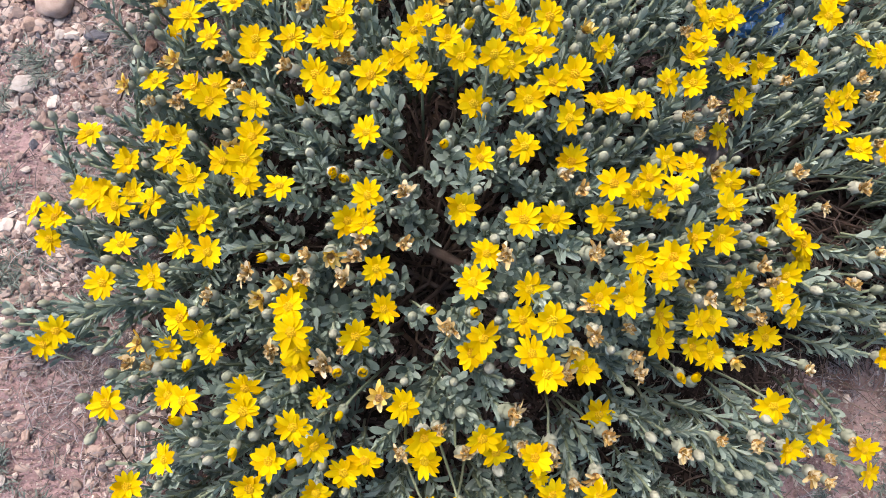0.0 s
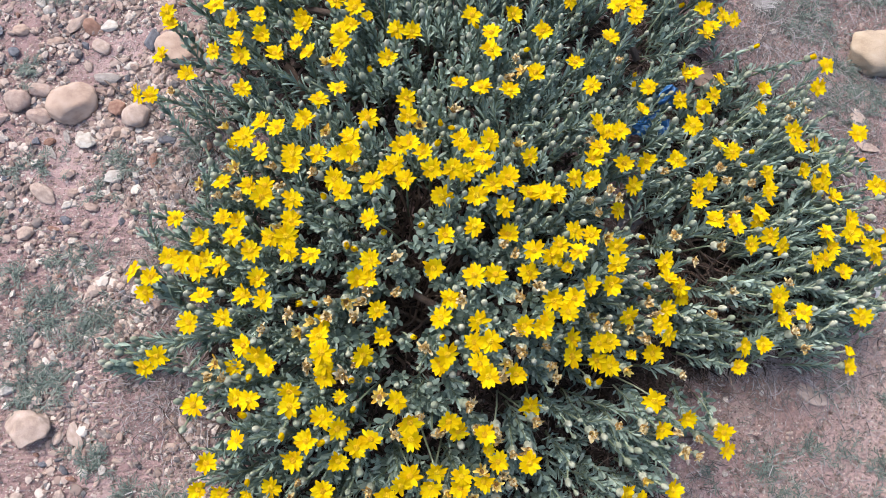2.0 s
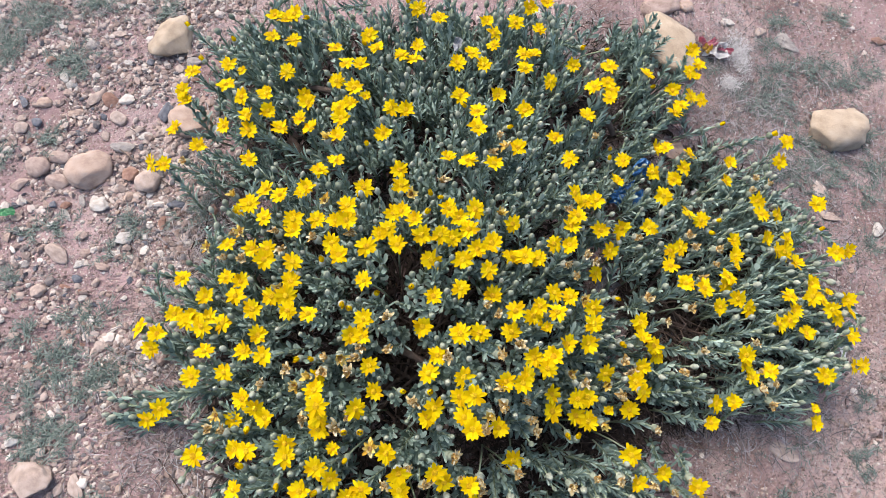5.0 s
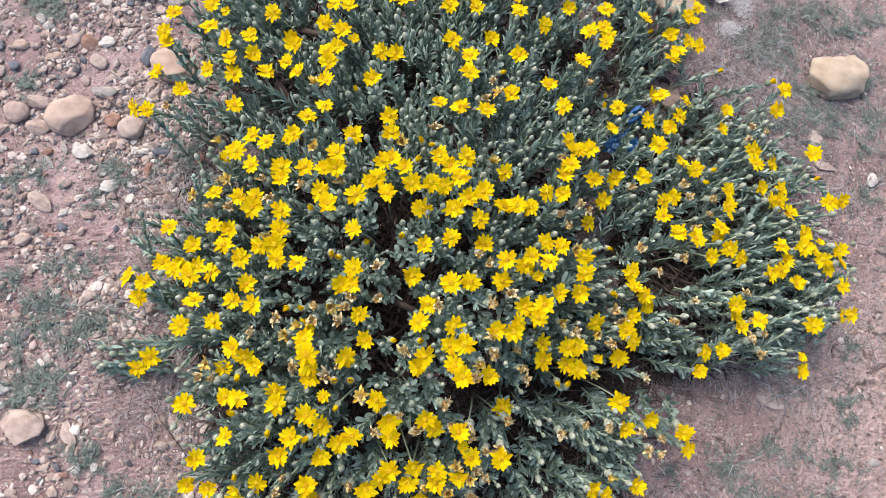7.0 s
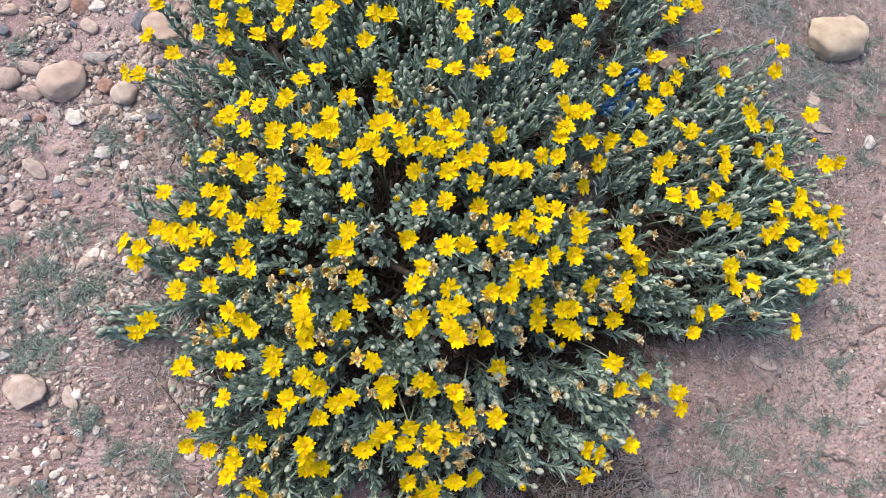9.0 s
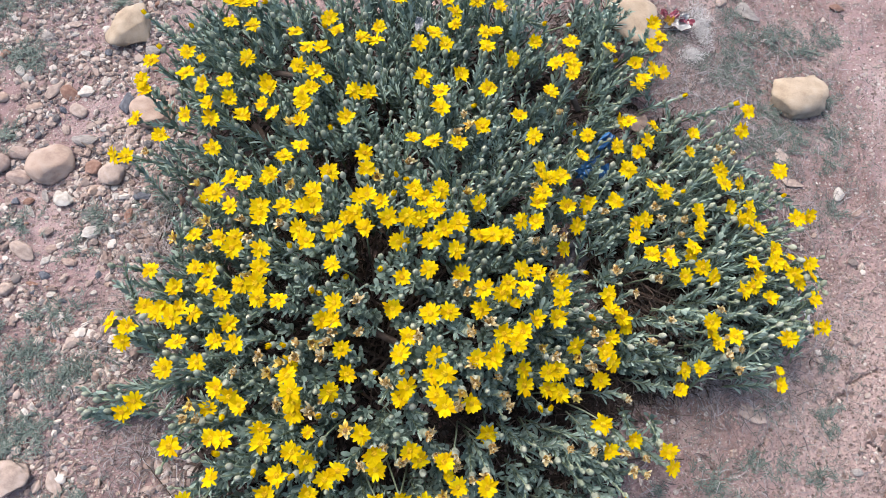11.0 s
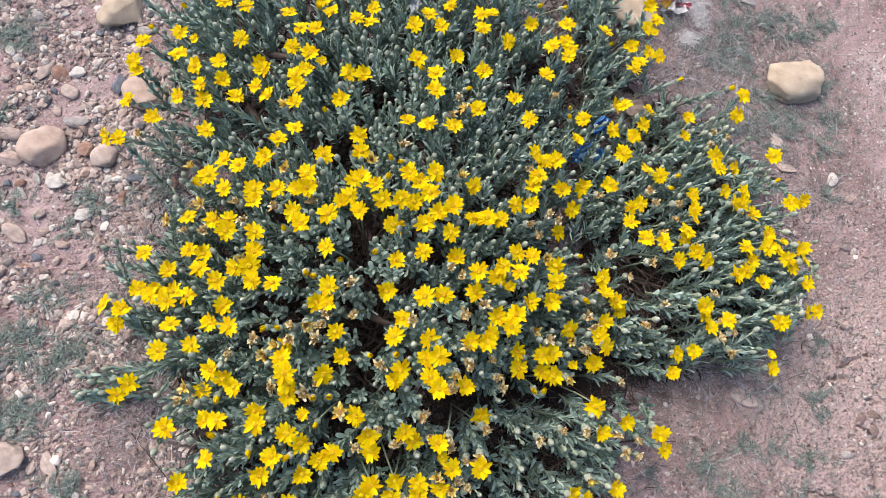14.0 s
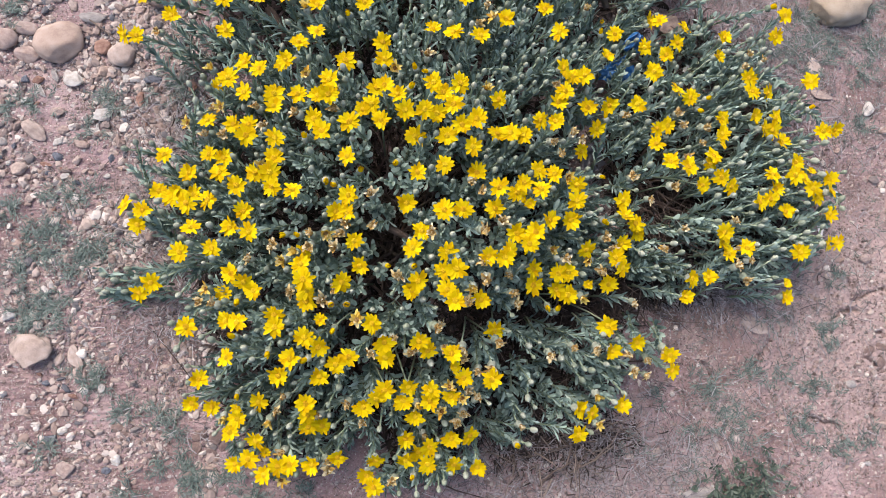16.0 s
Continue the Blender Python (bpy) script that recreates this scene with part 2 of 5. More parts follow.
def tube(points, radii, sides=6):
    v, f = [], []
    pts = [Vector(p) for p in points]
    for i, p in enumerate(pts):
        d = (pts[min(i + 1, len(pts) - 1)] - pts[max(i - 1, 0)]).normalized()
        q = d.to_track_quat("Z", "Y")
        for k in range(sides):
            a = 2 * math.pi * k / sides
            v.append(p + q @ Vector((math.cos(a) * radii[i], math.sin(a) * radii[i], 0)))
    for i in range(len(pts) - 1):
        for k in range(sides):
            a, b = i * sides + k, i * sides + (k + 1) % sides
            f.append((a, b, b + sides, a + sides))
    f.append(tuple(range(sides - 1, -1, -1)))
    f.append(tuple((len(pts) - 1) * sides + k for k in range(sides)))
    return np.array([tuple(p) for p in v]), f


def globe(rx, rz, seg=10, rings=6, rough=0.0, low=-1.0):
    v, f = [], []
    for j in range(rings + 1):
        h = low + (1 - low) * j / rings
        r = math.sqrt(max(0.0, 1 - h * h))
        for i in range(seg):
            a = 2 * math.pi * (i + 0.5 * (j % 2)) / seg
            k = 1 + rough * rng.uniform(-1, 1)
            v.append((rx * r * k * math.cos(a), rx * r * k * math.sin(a), rz * h * k))
    for j in range(rings):
        for i in range(seg):
            a, b = j * seg + i, j * seg + (i + 1) % seg
            f.append((a, b, b + seg, a + seg))
    return np.array(v), f


def ico(sub):
    bm = bmesh.new()
    bmesh.ops.create_icosphere(bm, subdivisions=sub, radius=1)
    v = np.array([tuple(p.co) for p in bm.verts])
    bm.verts.index_update()
    f = [tuple(p.index for p in q.verts) for q in bm.faces]
    bm.free()
    return v, f


# ---- ground ----
def steps(low, high):
    """Grid lines for the soil: 10 mm apart near the plants, 2.6 mm on the bare cracked side, wide towards the horizon."""
    fine = np.arange(low, high, 0.0026)
    return np.concatenate([-np.geomspace(400, 1.5, 26), np.arange(-1.45, low, 0.01), fine, np.arange(fine[-1] + 0.01, 1.45, 0.01), np.geomspace(1.5, 400, 26)])


CRACKS = (
    ((0.900, -0.168), (0.902, -0.200), (0.893, -0.217)),
    ((0.895, -0.215), (0.914, -0.203), (0.940, -0.192), (0.973, -0.188)),
    ((0.851, -0.246), (0.870, -0.230), (0.884, -0.225), (0.909, -0.233)),
    ((0.675, -0.335), (0.679, -0.322), (0.693, -0.306), (0.711, -0.279)),
    ((0.765, -0.434), (0.786, -0.437), (0.803, -0.445), (0.825, -0.456)),
    ((0.692, -0.552), (0.708, -0.539), (0.725, -0.521)),
    ((0.573, -0.482), (0.587, -0.462), (0.604, -0.437)),
    ((0.906, -0.323), (0.924, -0.333), (0.938, -0.351)),
    ((0.932, -0.274), (0.957, -0.282)),
    ((0.909, -0.400), (0.914, -0.424), (0.905, -0.449)),
    ((0.566, -0.317), (0.579, -0.334), (0.581, -0.362)),
)


def cracks(x, y):
    """Depth of the drying cracks: narrow, crooked furrows that taper towards their ends."""
    bx = x + 0.003 * np.sin(160 * y + 5 * np.sin(90 * x))
    by = y + 0.003 * np.sin(170 * x + 4 * np.sin(80 * y))
    deep = np.zeros(x.shape)
    for line in CRACKS:
        for k, ((ax, ay), (cx, cy)) in enumerate(zip(line, line[1:])):
            ux, uy = cx - ax, cy - ay
            t = np.clip(((bx - ax) * ux + (by - ay) * uy) / (ux * ux + uy * uy), 0, 1)
            width = 0.0042 if 0 < k < len(line) - 2 else 0.0034
            deep = np.maximum(deep, np.clip(1.2 - np.hypot(bx - ax - t * ux, by - ay - t * uy) / width, 0, 1))
    return 0.02 * deep


ex, ey = steps(0.45, 1.1), steps(-0.6, 0.15)
gx, gy = np.meshgrid(ex, ey, indexing="ij")
near = np.clip(2.2 - np.hypot(gx, gy - 0.1), 0, 1)
gh = gz(gx, gy) * (0.3 + 0.7 * near) + near * 0.0018 * np.random.RandomState(3).randn(*gx.shape)
zone = (gx > 0.3) & (gx < 1.3) & (gy > -0.8) & (gy < 0.35)
gh[zone] -= cracks(gx[zone], gy[zone])
idx = np.arange(gx.size).reshape(gx.shape)
quads = np.stack([idx[:-1, :-1], idx[1:, :-1], idx[1:, 1:], idx[:-1, 1:]], -1).reshape(-1, 4)
ground = tagged(new("ground", mesh_of("ground", np.stack([gx, gy, gh], -1).reshape(-1, 3), quads.tolist(), SOIL)), "pinkish brown stony soil with fine grit", "ground", kind="structure")


# ---- flowering plants ----
PLANT = {}
for key, x, y, label in (("main", -0.03, -0.06, "broad low bush with grey-green leaves and many yellow daisy flowers"),
                         ("rear", 0.05, 0.40, "grey-green flowering bush growing behind the broad one"),
                         ("east", 0.44, 0.05, "sprawling grey-green bush with yellow flowers and bare woody stems")):
    PLANT[key] = tagged(new("flowering_bush", None), label, "bush", group="flowering bushes")
    PLANT[key].location = (x, y, 0)
HEADS = []


def heads(plant, state, places):
    HEADS.extend((plant, state, Vector(p)) for p in places)


heads("main", "open", [
    (-0.520, 0.010, 0.101), (-0.315, -0.444, 0.130), (-0.324, -0.393, 0.130), (-0.313, -0.372, 0.130), (-0.354, -0.349, 0.130), (-0.387, -0.342, 0.130),
    (-0.367, -0.303, 0.163), (-0.306, -0.271, 0.228), (-0.380, -0.218, 0.192), (-0.314, -0.212, 0.205), (-0.322, -0.165, 0.190), (-0.474, -0.154, 0.142),
    (-0.442, -0.142, 0.180), (-0.307, -0.135, 0.201), (-0.394, -0.094, 0.188), (-0.340, -0.090, 0.196), (-0.309, -0.058, 0.203), (-0.376, -0.054, 0.191),
    (-0.488, -0.031, 0.124), (-0.382, -0.013, 0.197), (-0.472, -0.011, 0.146), (-0.354, -0.003, 0.174), (-0.420, 0.008, 0.158), (-0.383, 0.012, 0.155),
    (-0.409, 0.016, 0.161), (-0.454, 0.029, 0.121), (-0.333, 0.041, 0.185), (-0.395, 0.054, 0.145), (-0.327, 0.068, 0.181), (-0.353, 0.078, 0.174),
])
heads("main", "open", [
    (-0.432, 0.083, 0.163), (-0.308, 0.125, 0.190), (-0.352, 0.134, 0.187), (-0.314, 0.203, 0.206), (-0.346, 0.218, 0.139), (-0.268, -0.464, 0.130),
    (-0.190, -0.452, 0.130), (-0.246, -0.451, 0.130), (-0.226, -0.450, 0.130), (-0.147, -0.442, 0.130), (-0.294, -0.437, 0.130), (-0.282, -0.408, 0.130),
    (-0.172, -0.390, 0.130), (-0.195, -0.390, 0.130), (-0.192, -0.369, 0.156), (-0.192, -0.350, 0.177), (-0.277, -0.345, 0.130), (-0.164, -0.306, 0.226),
    (-0.229, -0.302, 0.215), (-0.138, -0.289, 0.226), (-0.117, -0.278, 0.231), (-0.210, -0.277, 0.219), (-0.163, -0.262, 0.251), (-0.185, -0.245, 0.233),
    (-0.228, -0.228, 0.250), (-0.288, -0.217, 0.238), (-0.233, -0.207, 0.227), (-0.183, -0.188, 0.229), (-0.180, -0.171, 0.239), (-0.265, -0.168, 0.230),
])
heads("main", "open", [
    (-0.125, -0.161, 0.242), (-0.182, -0.157, 0.266), (-0.285, -0.151, 0.211), (-0.188, -0.132, 0.250), (-0.190, -0.105, 0.205), (-0.104, -0.095, 0.242),
    (-0.272, -0.073, 0.233), (-0.116, -0.047, 0.233), (-0.133, -0.043, 0.232), (-0.286, -0.034, 0.212), (-0.111, -0.019, 0.241), (-0.202, -0.007, 0.236),
    (-0.236, 0.001, 0.232), (-0.295, 0.008, 0.221), (-0.241, 0.028, 0.224), (-0.109, 0.034, 0.278), (-0.269, 0.034, 0.201), (-0.235, 0.054, 0.218),
    (-0.231, 0.085, 0.231), (-0.151, 0.086, 0.257), (-0.104, 0.086, 0.293), (-0.279, 0.092, 0.226), (-0.163, 0.108, 0.253), (-0.280, 0.120, 0.202),
    (-0.231, 0.137, 0.238), (-0.139, 0.143, 0.268), (-0.158, 0.152, 0.243), (-0.191, 0.157, 0.240), (-0.234, 0.167, 0.219), (-0.136, 0.170, 0.266),
])
heads("main", "open", [
    (-0.285, 0.172, 0.215), (-0.259, 0.213, 0.219), (-0.111, 0.215, 0.241), (-0.211, 0.217, 0.241), (-0.287, 0.232, 0.203), (-0.193, 0.264, 0.213),
    (-0.158, 0.266, 0.245), (-0.088, -0.494, 0.130), (-0.099, -0.474, 0.130), (0.088, -0.471, 0.130), (0.048, -0.465, 0.130), (0.003, -0.462, 0.130),
    (-0.033, -0.454, 0.130), (-0.084, -0.451, 0.130), (-0.011, -0.444, 0.110), (0.008, -0.434, 0.130), (0.046, -0.422, 0.130), (0.078, -0.419, 0.130),
    (-0.032, -0.418, 0.130), (-0.015, -0.379, 0.176), (-0.099, -0.359, 0.189), (0.009, -0.355, 0.188), (-0.034, -0.351, 0.193), (0.044, -0.348, 0.190),
    (-0.078, -0.346, 0.199), (0.011, -0.338, 0.199), (-0.064, -0.334, 0.200), (-0.025, -0.330, 0.203), (0.064, -0.320, 0.212), (-0.060, -0.282, 0.220),
])
heads("main", "open", [
    (0.044, -0.281, 0.239), (0.007, -0.274, 0.242), (-0.007, -0.259, 0.261), (-0.061, -0.258, 0.246), (-0.080, -0.229, 0.245), (0.048, -0.203, 0.303),
    (0.092, -0.200, 0.262), (0.038, -0.185, 0.289), (-0.016, -0.182, 0.282), (-0.006, -0.170, 0.293), (0.050, -0.158, 0.327), (0.035, -0.152, 0.268),
    (-0.098, -0.134, 0.224), (0.042, -0.124, 0.275), (-0.012, -0.117, 0.279), (0.003, -0.088, 0.268), (0.041, -0.056, 0.273), (0.072, -0.055, 0.271),
    (-0.018, -0.040, 0.263), (0.000, 0.005, 0.278), (0.045, 0.018, 0.275), (0.092, 0.047, 0.276), (0.051, 0.065, 0.280), (0.000, 0.077, 0.244),
    (0.075, 0.080, 0.287), (0.014, 0.096, 0.315), (-0.016, 0.102, 0.299), (-0.055, 0.102, 0.255), (0.036, 0.104, 0.277), (0.063, 0.115, 0.287),
])
heads("main", "open", [
    (-0.085, 0.129, 0.236), (-0.069, 0.133, 0.250), (0.047, 0.136, 0.285), (-0.047, 0.143, 0.300), (0.075, 0.148, 0.292), (-0.025, 0.150, 0.248),
    (0.032, 0.153, 0.286), (-0.061, 0.168, 0.234), (-0.046, 0.221, 0.232), (-0.048, 0.252, 0.233), (0.072, 0.255, 0.259), (0.037, 0.267, 0.250),
    (0.267, -0.428, 0.130), (0.293, -0.394, 0.130), (0.271, -0.385, 0.130), (0.111, -0.325, 0.206), (0.122, -0.246, 0.192), (0.256, -0.189, 0.171),
    (0.234, -0.179, 0.178), (0.191, -0.173, 0.199), (0.235, -0.155, 0.197), (0.257, -0.151, 0.182), (0.191, -0.146, 0.206), (0.130, -0.138, 0.293),
    (0.107, -0.133, 0.277), (0.138, -0.127, 0.286), (0.175, -0.114, 0.266), (0.293, -0.112, 0.178), (0.187, -0.095, 0.267), (0.159, -0.093, 0.250),
])
heads("main", "open", [
    (0.212, -0.075, 0.260), (0.256, -0.068, 0.226), (0.127, -0.049, 0.244), (0.268, -0.037, 0.231), (0.131, -0.022, 0.276), (0.204, -0.021, 0.252),
    (0.167, -0.021, 0.234), (0.176, -0.010, 0.255), (0.272, -0.008, 0.225), (0.102, 0.015, 0.234), (0.240, 0.016, 0.211), (0.209, 0.021, 0.220),
    (0.190, 0.087, 0.213), (0.144, 0.089, 0.212), (0.166, 0.089, 0.218), (0.101, 0.094, 0.276), (0.242, 0.103, 0.234), (0.216, 0.107, 0.229),
    (0.145, 0.142, 0.238), (0.257, 0.149, 0.205), (0.269, 0.165, 0.215), (0.290, 0.199, 0.200), (0.268, 0.208, 0.216), (0.117, 0.247, 0.261),
    (0.347, -0.382, 0.130), (0.320, -0.288, 0.189), (0.378, -0.275, 0.151), (0.324, -0.245, 0.165), (0.343, -0.169, 0.130), (0.359, -0.144, 0.166),
])
heads("main", "open", [
    (0.350, -0.125, 0.160), (0.367, -0.099, 0.149), (0.381, -0.048, 0.145), (0.380, -0.017, 0.144), (0.311, 0.079, 0.140), (0.344, 0.122, 0.141),
    (0.322, 0.153, 0.168), (0.368, 0.163, 0.153), (0.309, 0.198, 0.206), (0.371, 0.260, 0.154),
])
heads("main", "small", [
    (-0.312, -0.353, 0.138), (-0.270, -0.430, 0.110), (-0.159, -0.219, 0.237), (-0.223, 0.214, 0.226), (0.051, -0.302, 0.217), (0.294, -0.172, 0.169),
    (0.185, -0.043, 0.248),
])
heads("main", "fading", [
    (-0.335, -0.368, 0.133), (-0.346, -0.159, 0.204), (-0.389, 0.134, 0.177), (-0.329, 0.155, 0.195), (-0.350, 0.233, 0.179), (-0.243, -0.477, 0.110),
    (-0.259, -0.378, 0.138), (-0.103, -0.221, 0.232), (-0.220, -0.121, 0.228), (-0.202, -0.106, 0.219), (-0.150, -0.079, 0.234), (-0.258, 0.043, 0.216),
    (-0.177, 0.190, 0.242), (0.029, -0.373, 0.178), (-0.012, -0.359, 0.187), (0.063, -0.353, 0.188), (0.041, -0.334, 0.199), (0.078, -0.183, 0.291),
    (-0.029, 0.201, 0.240), (0.281, -0.195, 0.172), (0.229, -0.112, 0.194), (0.260, 0.006, 0.223), (0.124, 0.159, 0.245), (0.302, -0.412, 0.130),
    (0.305, -0.364, 0.130), (0.301, -0.129, 0.164),
])
heads("main", "opening", [
    (-0.311, -0.332, 0.138), (-0.301, -0.238, 0.208), (-0.186, -0.279, 0.216), (-0.246, -0.266, 0.213), (-0.141, -0.234, 0.226), (-0.119, -0.196, 0.229),
    (-0.144, -0.195, 0.229), (-0.297, -0.180, 0.203), (-0.196, -0.078, 0.217), (-0.219, -0.076, 0.215), (-0.136, 0.001, 0.235), (-0.148, 0.008, 0.235),
    (-0.182, 0.084, 0.234), (-0.022, -0.484, 0.110), (-0.011, -0.144, 0.271), (-0.053, -0.139, 0.252), (-0.091, 0.020, 0.248), (-0.032, 0.028, 0.259),
    (-0.004, 0.159, 0.256), (0.025, 0.189, 0.251), (0.006, 0.199, 0.243), (0.162, -0.442, 0.110), (0.235, -0.214, 0.172), (0.217, -0.209, 0.180),
    (0.175, -0.038, 0.239), (0.336, -0.057, 0.156), (0.339, 0.025, 0.156), (0.360, 0.140, 0.151),
])
heads("main", "withered", [
    (-0.336, -0.183, 0.195), (-0.361, -0.179, 0.189), (-0.327, 0.110, 0.183), (-0.360, 0.114, 0.172), (-0.343, 0.156, 0.181), (-0.166, -0.463, 0.110),
    (-0.167, -0.449, 0.110), (-0.241, -0.431, 0.110), (-0.104, -0.387, 0.160), (-0.176, -0.371, 0.147), (-0.245, -0.359, 0.142), (-0.125, -0.353, 0.177),
    (-0.227, -0.337, 0.168), (-0.158, -0.187, 0.229), (-0.208, -0.171, 0.226), (-0.134, -0.170, 0.229), (-0.278, -0.112, 0.203), (-0.137, -0.101, 0.224),
    (-0.178, -0.097, 0.220), (-0.237, -0.093, 0.213), (-0.126, -0.078, 0.225), (-0.175, -0.077, 0.219), (-0.119, -0.062, 0.226), (-0.254, 0.115, 0.208),
    (-0.195, 0.127, 0.231), (-0.133, 0.129, 0.246), (-0.264, 0.148, 0.206), (-0.125, 0.157, 0.244), (-0.056, -0.488, 0.110), (-0.000, -0.416, 0.110),
])
heads("main", "withered", [
    (0.057, -0.392, 0.149), (0.066, -0.378, 0.159), (0.087, -0.355, 0.176), (0.075, -0.340, 0.186), (0.089, -0.309, 0.200), (0.065, -0.288, 0.213),
    (-0.021, -0.276, 0.222), (0.063, -0.274, 0.223), (-0.083, -0.274, 0.219), (0.033, -0.271, 0.229), (-0.047, -0.251, 0.230), (0.022, -0.238, 0.253),
    (0.069, -0.202, 0.271), (-0.035, -0.158, 0.264), (0.096, -0.097, 0.306), (0.020, -0.096, 0.291), (-0.075, -0.069, 0.235), (-0.074, -0.021, 0.253),
    (0.089, -0.004, 0.252), (0.029, 0.232, 0.222), (0.166, -0.408, 0.130), (0.113, -0.306, 0.197), (0.220, -0.289, 0.159), (0.261, -0.278, 0.160),
    (0.123, -0.264, 0.208), (0.156, -0.204, 0.223), (0.149, -0.188, 0.236), (0.102, -0.168, 0.269), (0.143, -0.160, 0.250), (0.101, -0.143, 0.271),
])
heads("main", "withered", [
    (0.253, -0.130, 0.186), (0.137, -0.073, 0.253), (0.106, -0.022, 0.250), (0.256, 0.056, 0.201), (0.241, 0.077, 0.206), (0.288, 0.100, 0.177),
    (0.259, 0.187, 0.196), (0.399, -0.333, 0.123), (0.376, -0.323, 0.133), (0.364, -0.296, 0.145), (0.303, -0.283, 0.159), (0.383, -0.205, 0.140),
    (0.325, -0.147, 0.151), (0.352, -0.109, 0.146), (0.337, -0.089, 0.152), (0.307, 0.095, 0.161), (0.399, 0.146, 0.147),
])
heads("rear", "open", [
    (-0.529, 0.336, 0.112), (-0.320, 0.293, 0.202), (-0.495, 0.318, 0.140), (-0.426, 0.344, 0.164), (-0.324, 0.353, 0.204), (-0.367, 0.358, 0.210),
    (-0.327, 0.380, 0.212), (-0.479, 0.392, 0.146), (-0.343, 0.428, 0.197), (-0.461, 0.448, 0.155), (-0.377, 0.463, 0.187), (-0.467, 0.468, 0.163),
    (-0.449, 0.506, 0.168), (-0.375, 0.510, 0.185), (-0.158, 0.320, 0.236), (-0.209, 0.349, 0.213), (-0.267, 0.354, 0.207), (-0.152, 0.359, 0.233),
    (-0.229, 0.372, 0.209), (-0.156, 0.383, 0.229), (-0.137, 0.391, 0.229), (-0.290, 0.392, 0.206), (-0.216, 0.405, 0.213), (-0.223, 0.419, 0.215),
    (-0.129, 0.426, 0.229), (-0.295, 0.431, 0.204), (-0.163, 0.448, 0.219), (-0.257, 0.478, 0.206), (-0.117, 0.486, 0.217), (-0.145, 0.490, 0.217),
])
heads("rear", "open", [
    (-0.168, 0.531, 0.207), (-0.249, 0.559, 0.194), (-0.102, 0.564, 0.203), (-0.292, 0.571, 0.192), (-0.269, 0.614, 0.190), (-0.291, 0.623, 0.190),
    (-0.252, 0.627, 0.190), (-0.076, 0.318, 0.247), (0.092, 0.320, 0.261), (0.098, 0.364, 0.243), (-0.034, 0.378, 0.229), (-0.061, 0.382, 0.229),
    (0.068, 0.402, 0.237), (0.070, 0.501, 0.200), (-0.012, 0.510, 0.200), (-0.039, 0.518, 0.202), (-0.086, 0.531, 0.206), (-0.005, 0.545, 0.195),
    (0.040, 0.622, 0.184), (-0.002, 0.647, 0.182), (0.267, 0.278, 0.213), (0.170, 0.295, 0.230), (0.251, 0.337, 0.188), (0.191, 0.381, 0.218),
    (0.140, 0.409, 0.226), (0.254, 0.465, 0.188), (0.206, 0.493, 0.193), (0.123, 0.499, 0.196), (0.102, 0.528, 0.193), (0.207, 0.529, 0.188),
])
heads("rear", "open", [
    (0.228, 0.529, 0.188), (0.147, 0.551, 0.189), (0.151, 0.582, 0.187), (0.245, 0.591, 0.184), (0.198, 0.610, 0.184), (0.138, 0.612, 0.185),
    (0.231, 0.650, 0.182), (0.269, 0.664, 0.181), (0.492, 0.344, 0.130), (0.481, 0.355, 0.112), (0.327, 0.398, 0.169), (0.374, 0.433, 0.177),
    (0.382, 0.453, 0.175), (0.345, 0.457, 0.180), (0.375, 0.470, 0.175), (0.307, 0.506, 0.183), (0.386, 0.513, 0.169), (0.482, 0.521, 0.129),
    (0.568, 0.357, 0.078), (0.536, 0.440, 0.111), (0.553, 0.458, 0.108), (0.603, 0.475, 0.101), (0.579, 0.482, 0.106), (0.538, 0.492, 0.113),
    (0.582, 0.536, 0.117), (0.605, 0.553, 0.120), (0.593, 0.587, 0.122), (0.771, 0.371, 0.101),
])
heads("rear", "small", [
    (-0.348, 0.493, 0.189), (-0.109, 0.410, 0.227), (0.597, 0.526, 0.114),
])
heads("rear", "fading", [
    (-0.178, 0.322, 0.226), (0.146, 0.291, 0.243),
])
heads("rear", "opening", [
    (-0.434, 0.539, 0.161), (-0.371, 0.575, 0.175), (-0.486, 0.660, 0.113), (-0.105, 0.308, 0.227), (-0.109, 0.548, 0.197), (-0.226, 0.626, 0.180),
    (0.077, 0.384, 0.229), (-0.021, 0.672, 0.172), (0.156, 0.343, 0.221), (0.373, 0.320, 0.130), (0.377, 0.342, 0.132), (0.496, 0.503, 0.109),
    (0.336, 0.561, 0.167), (0.388, 0.562, 0.158), (0.641, 0.420, 0.092), (0.751, 0.395, 0.091),
])
heads("rear", "withered", [
    (-0.457, 0.325, 0.139), (0.119, 0.281, 0.241), (0.139, 0.319, 0.231), (0.341, 0.356, 0.154),
])
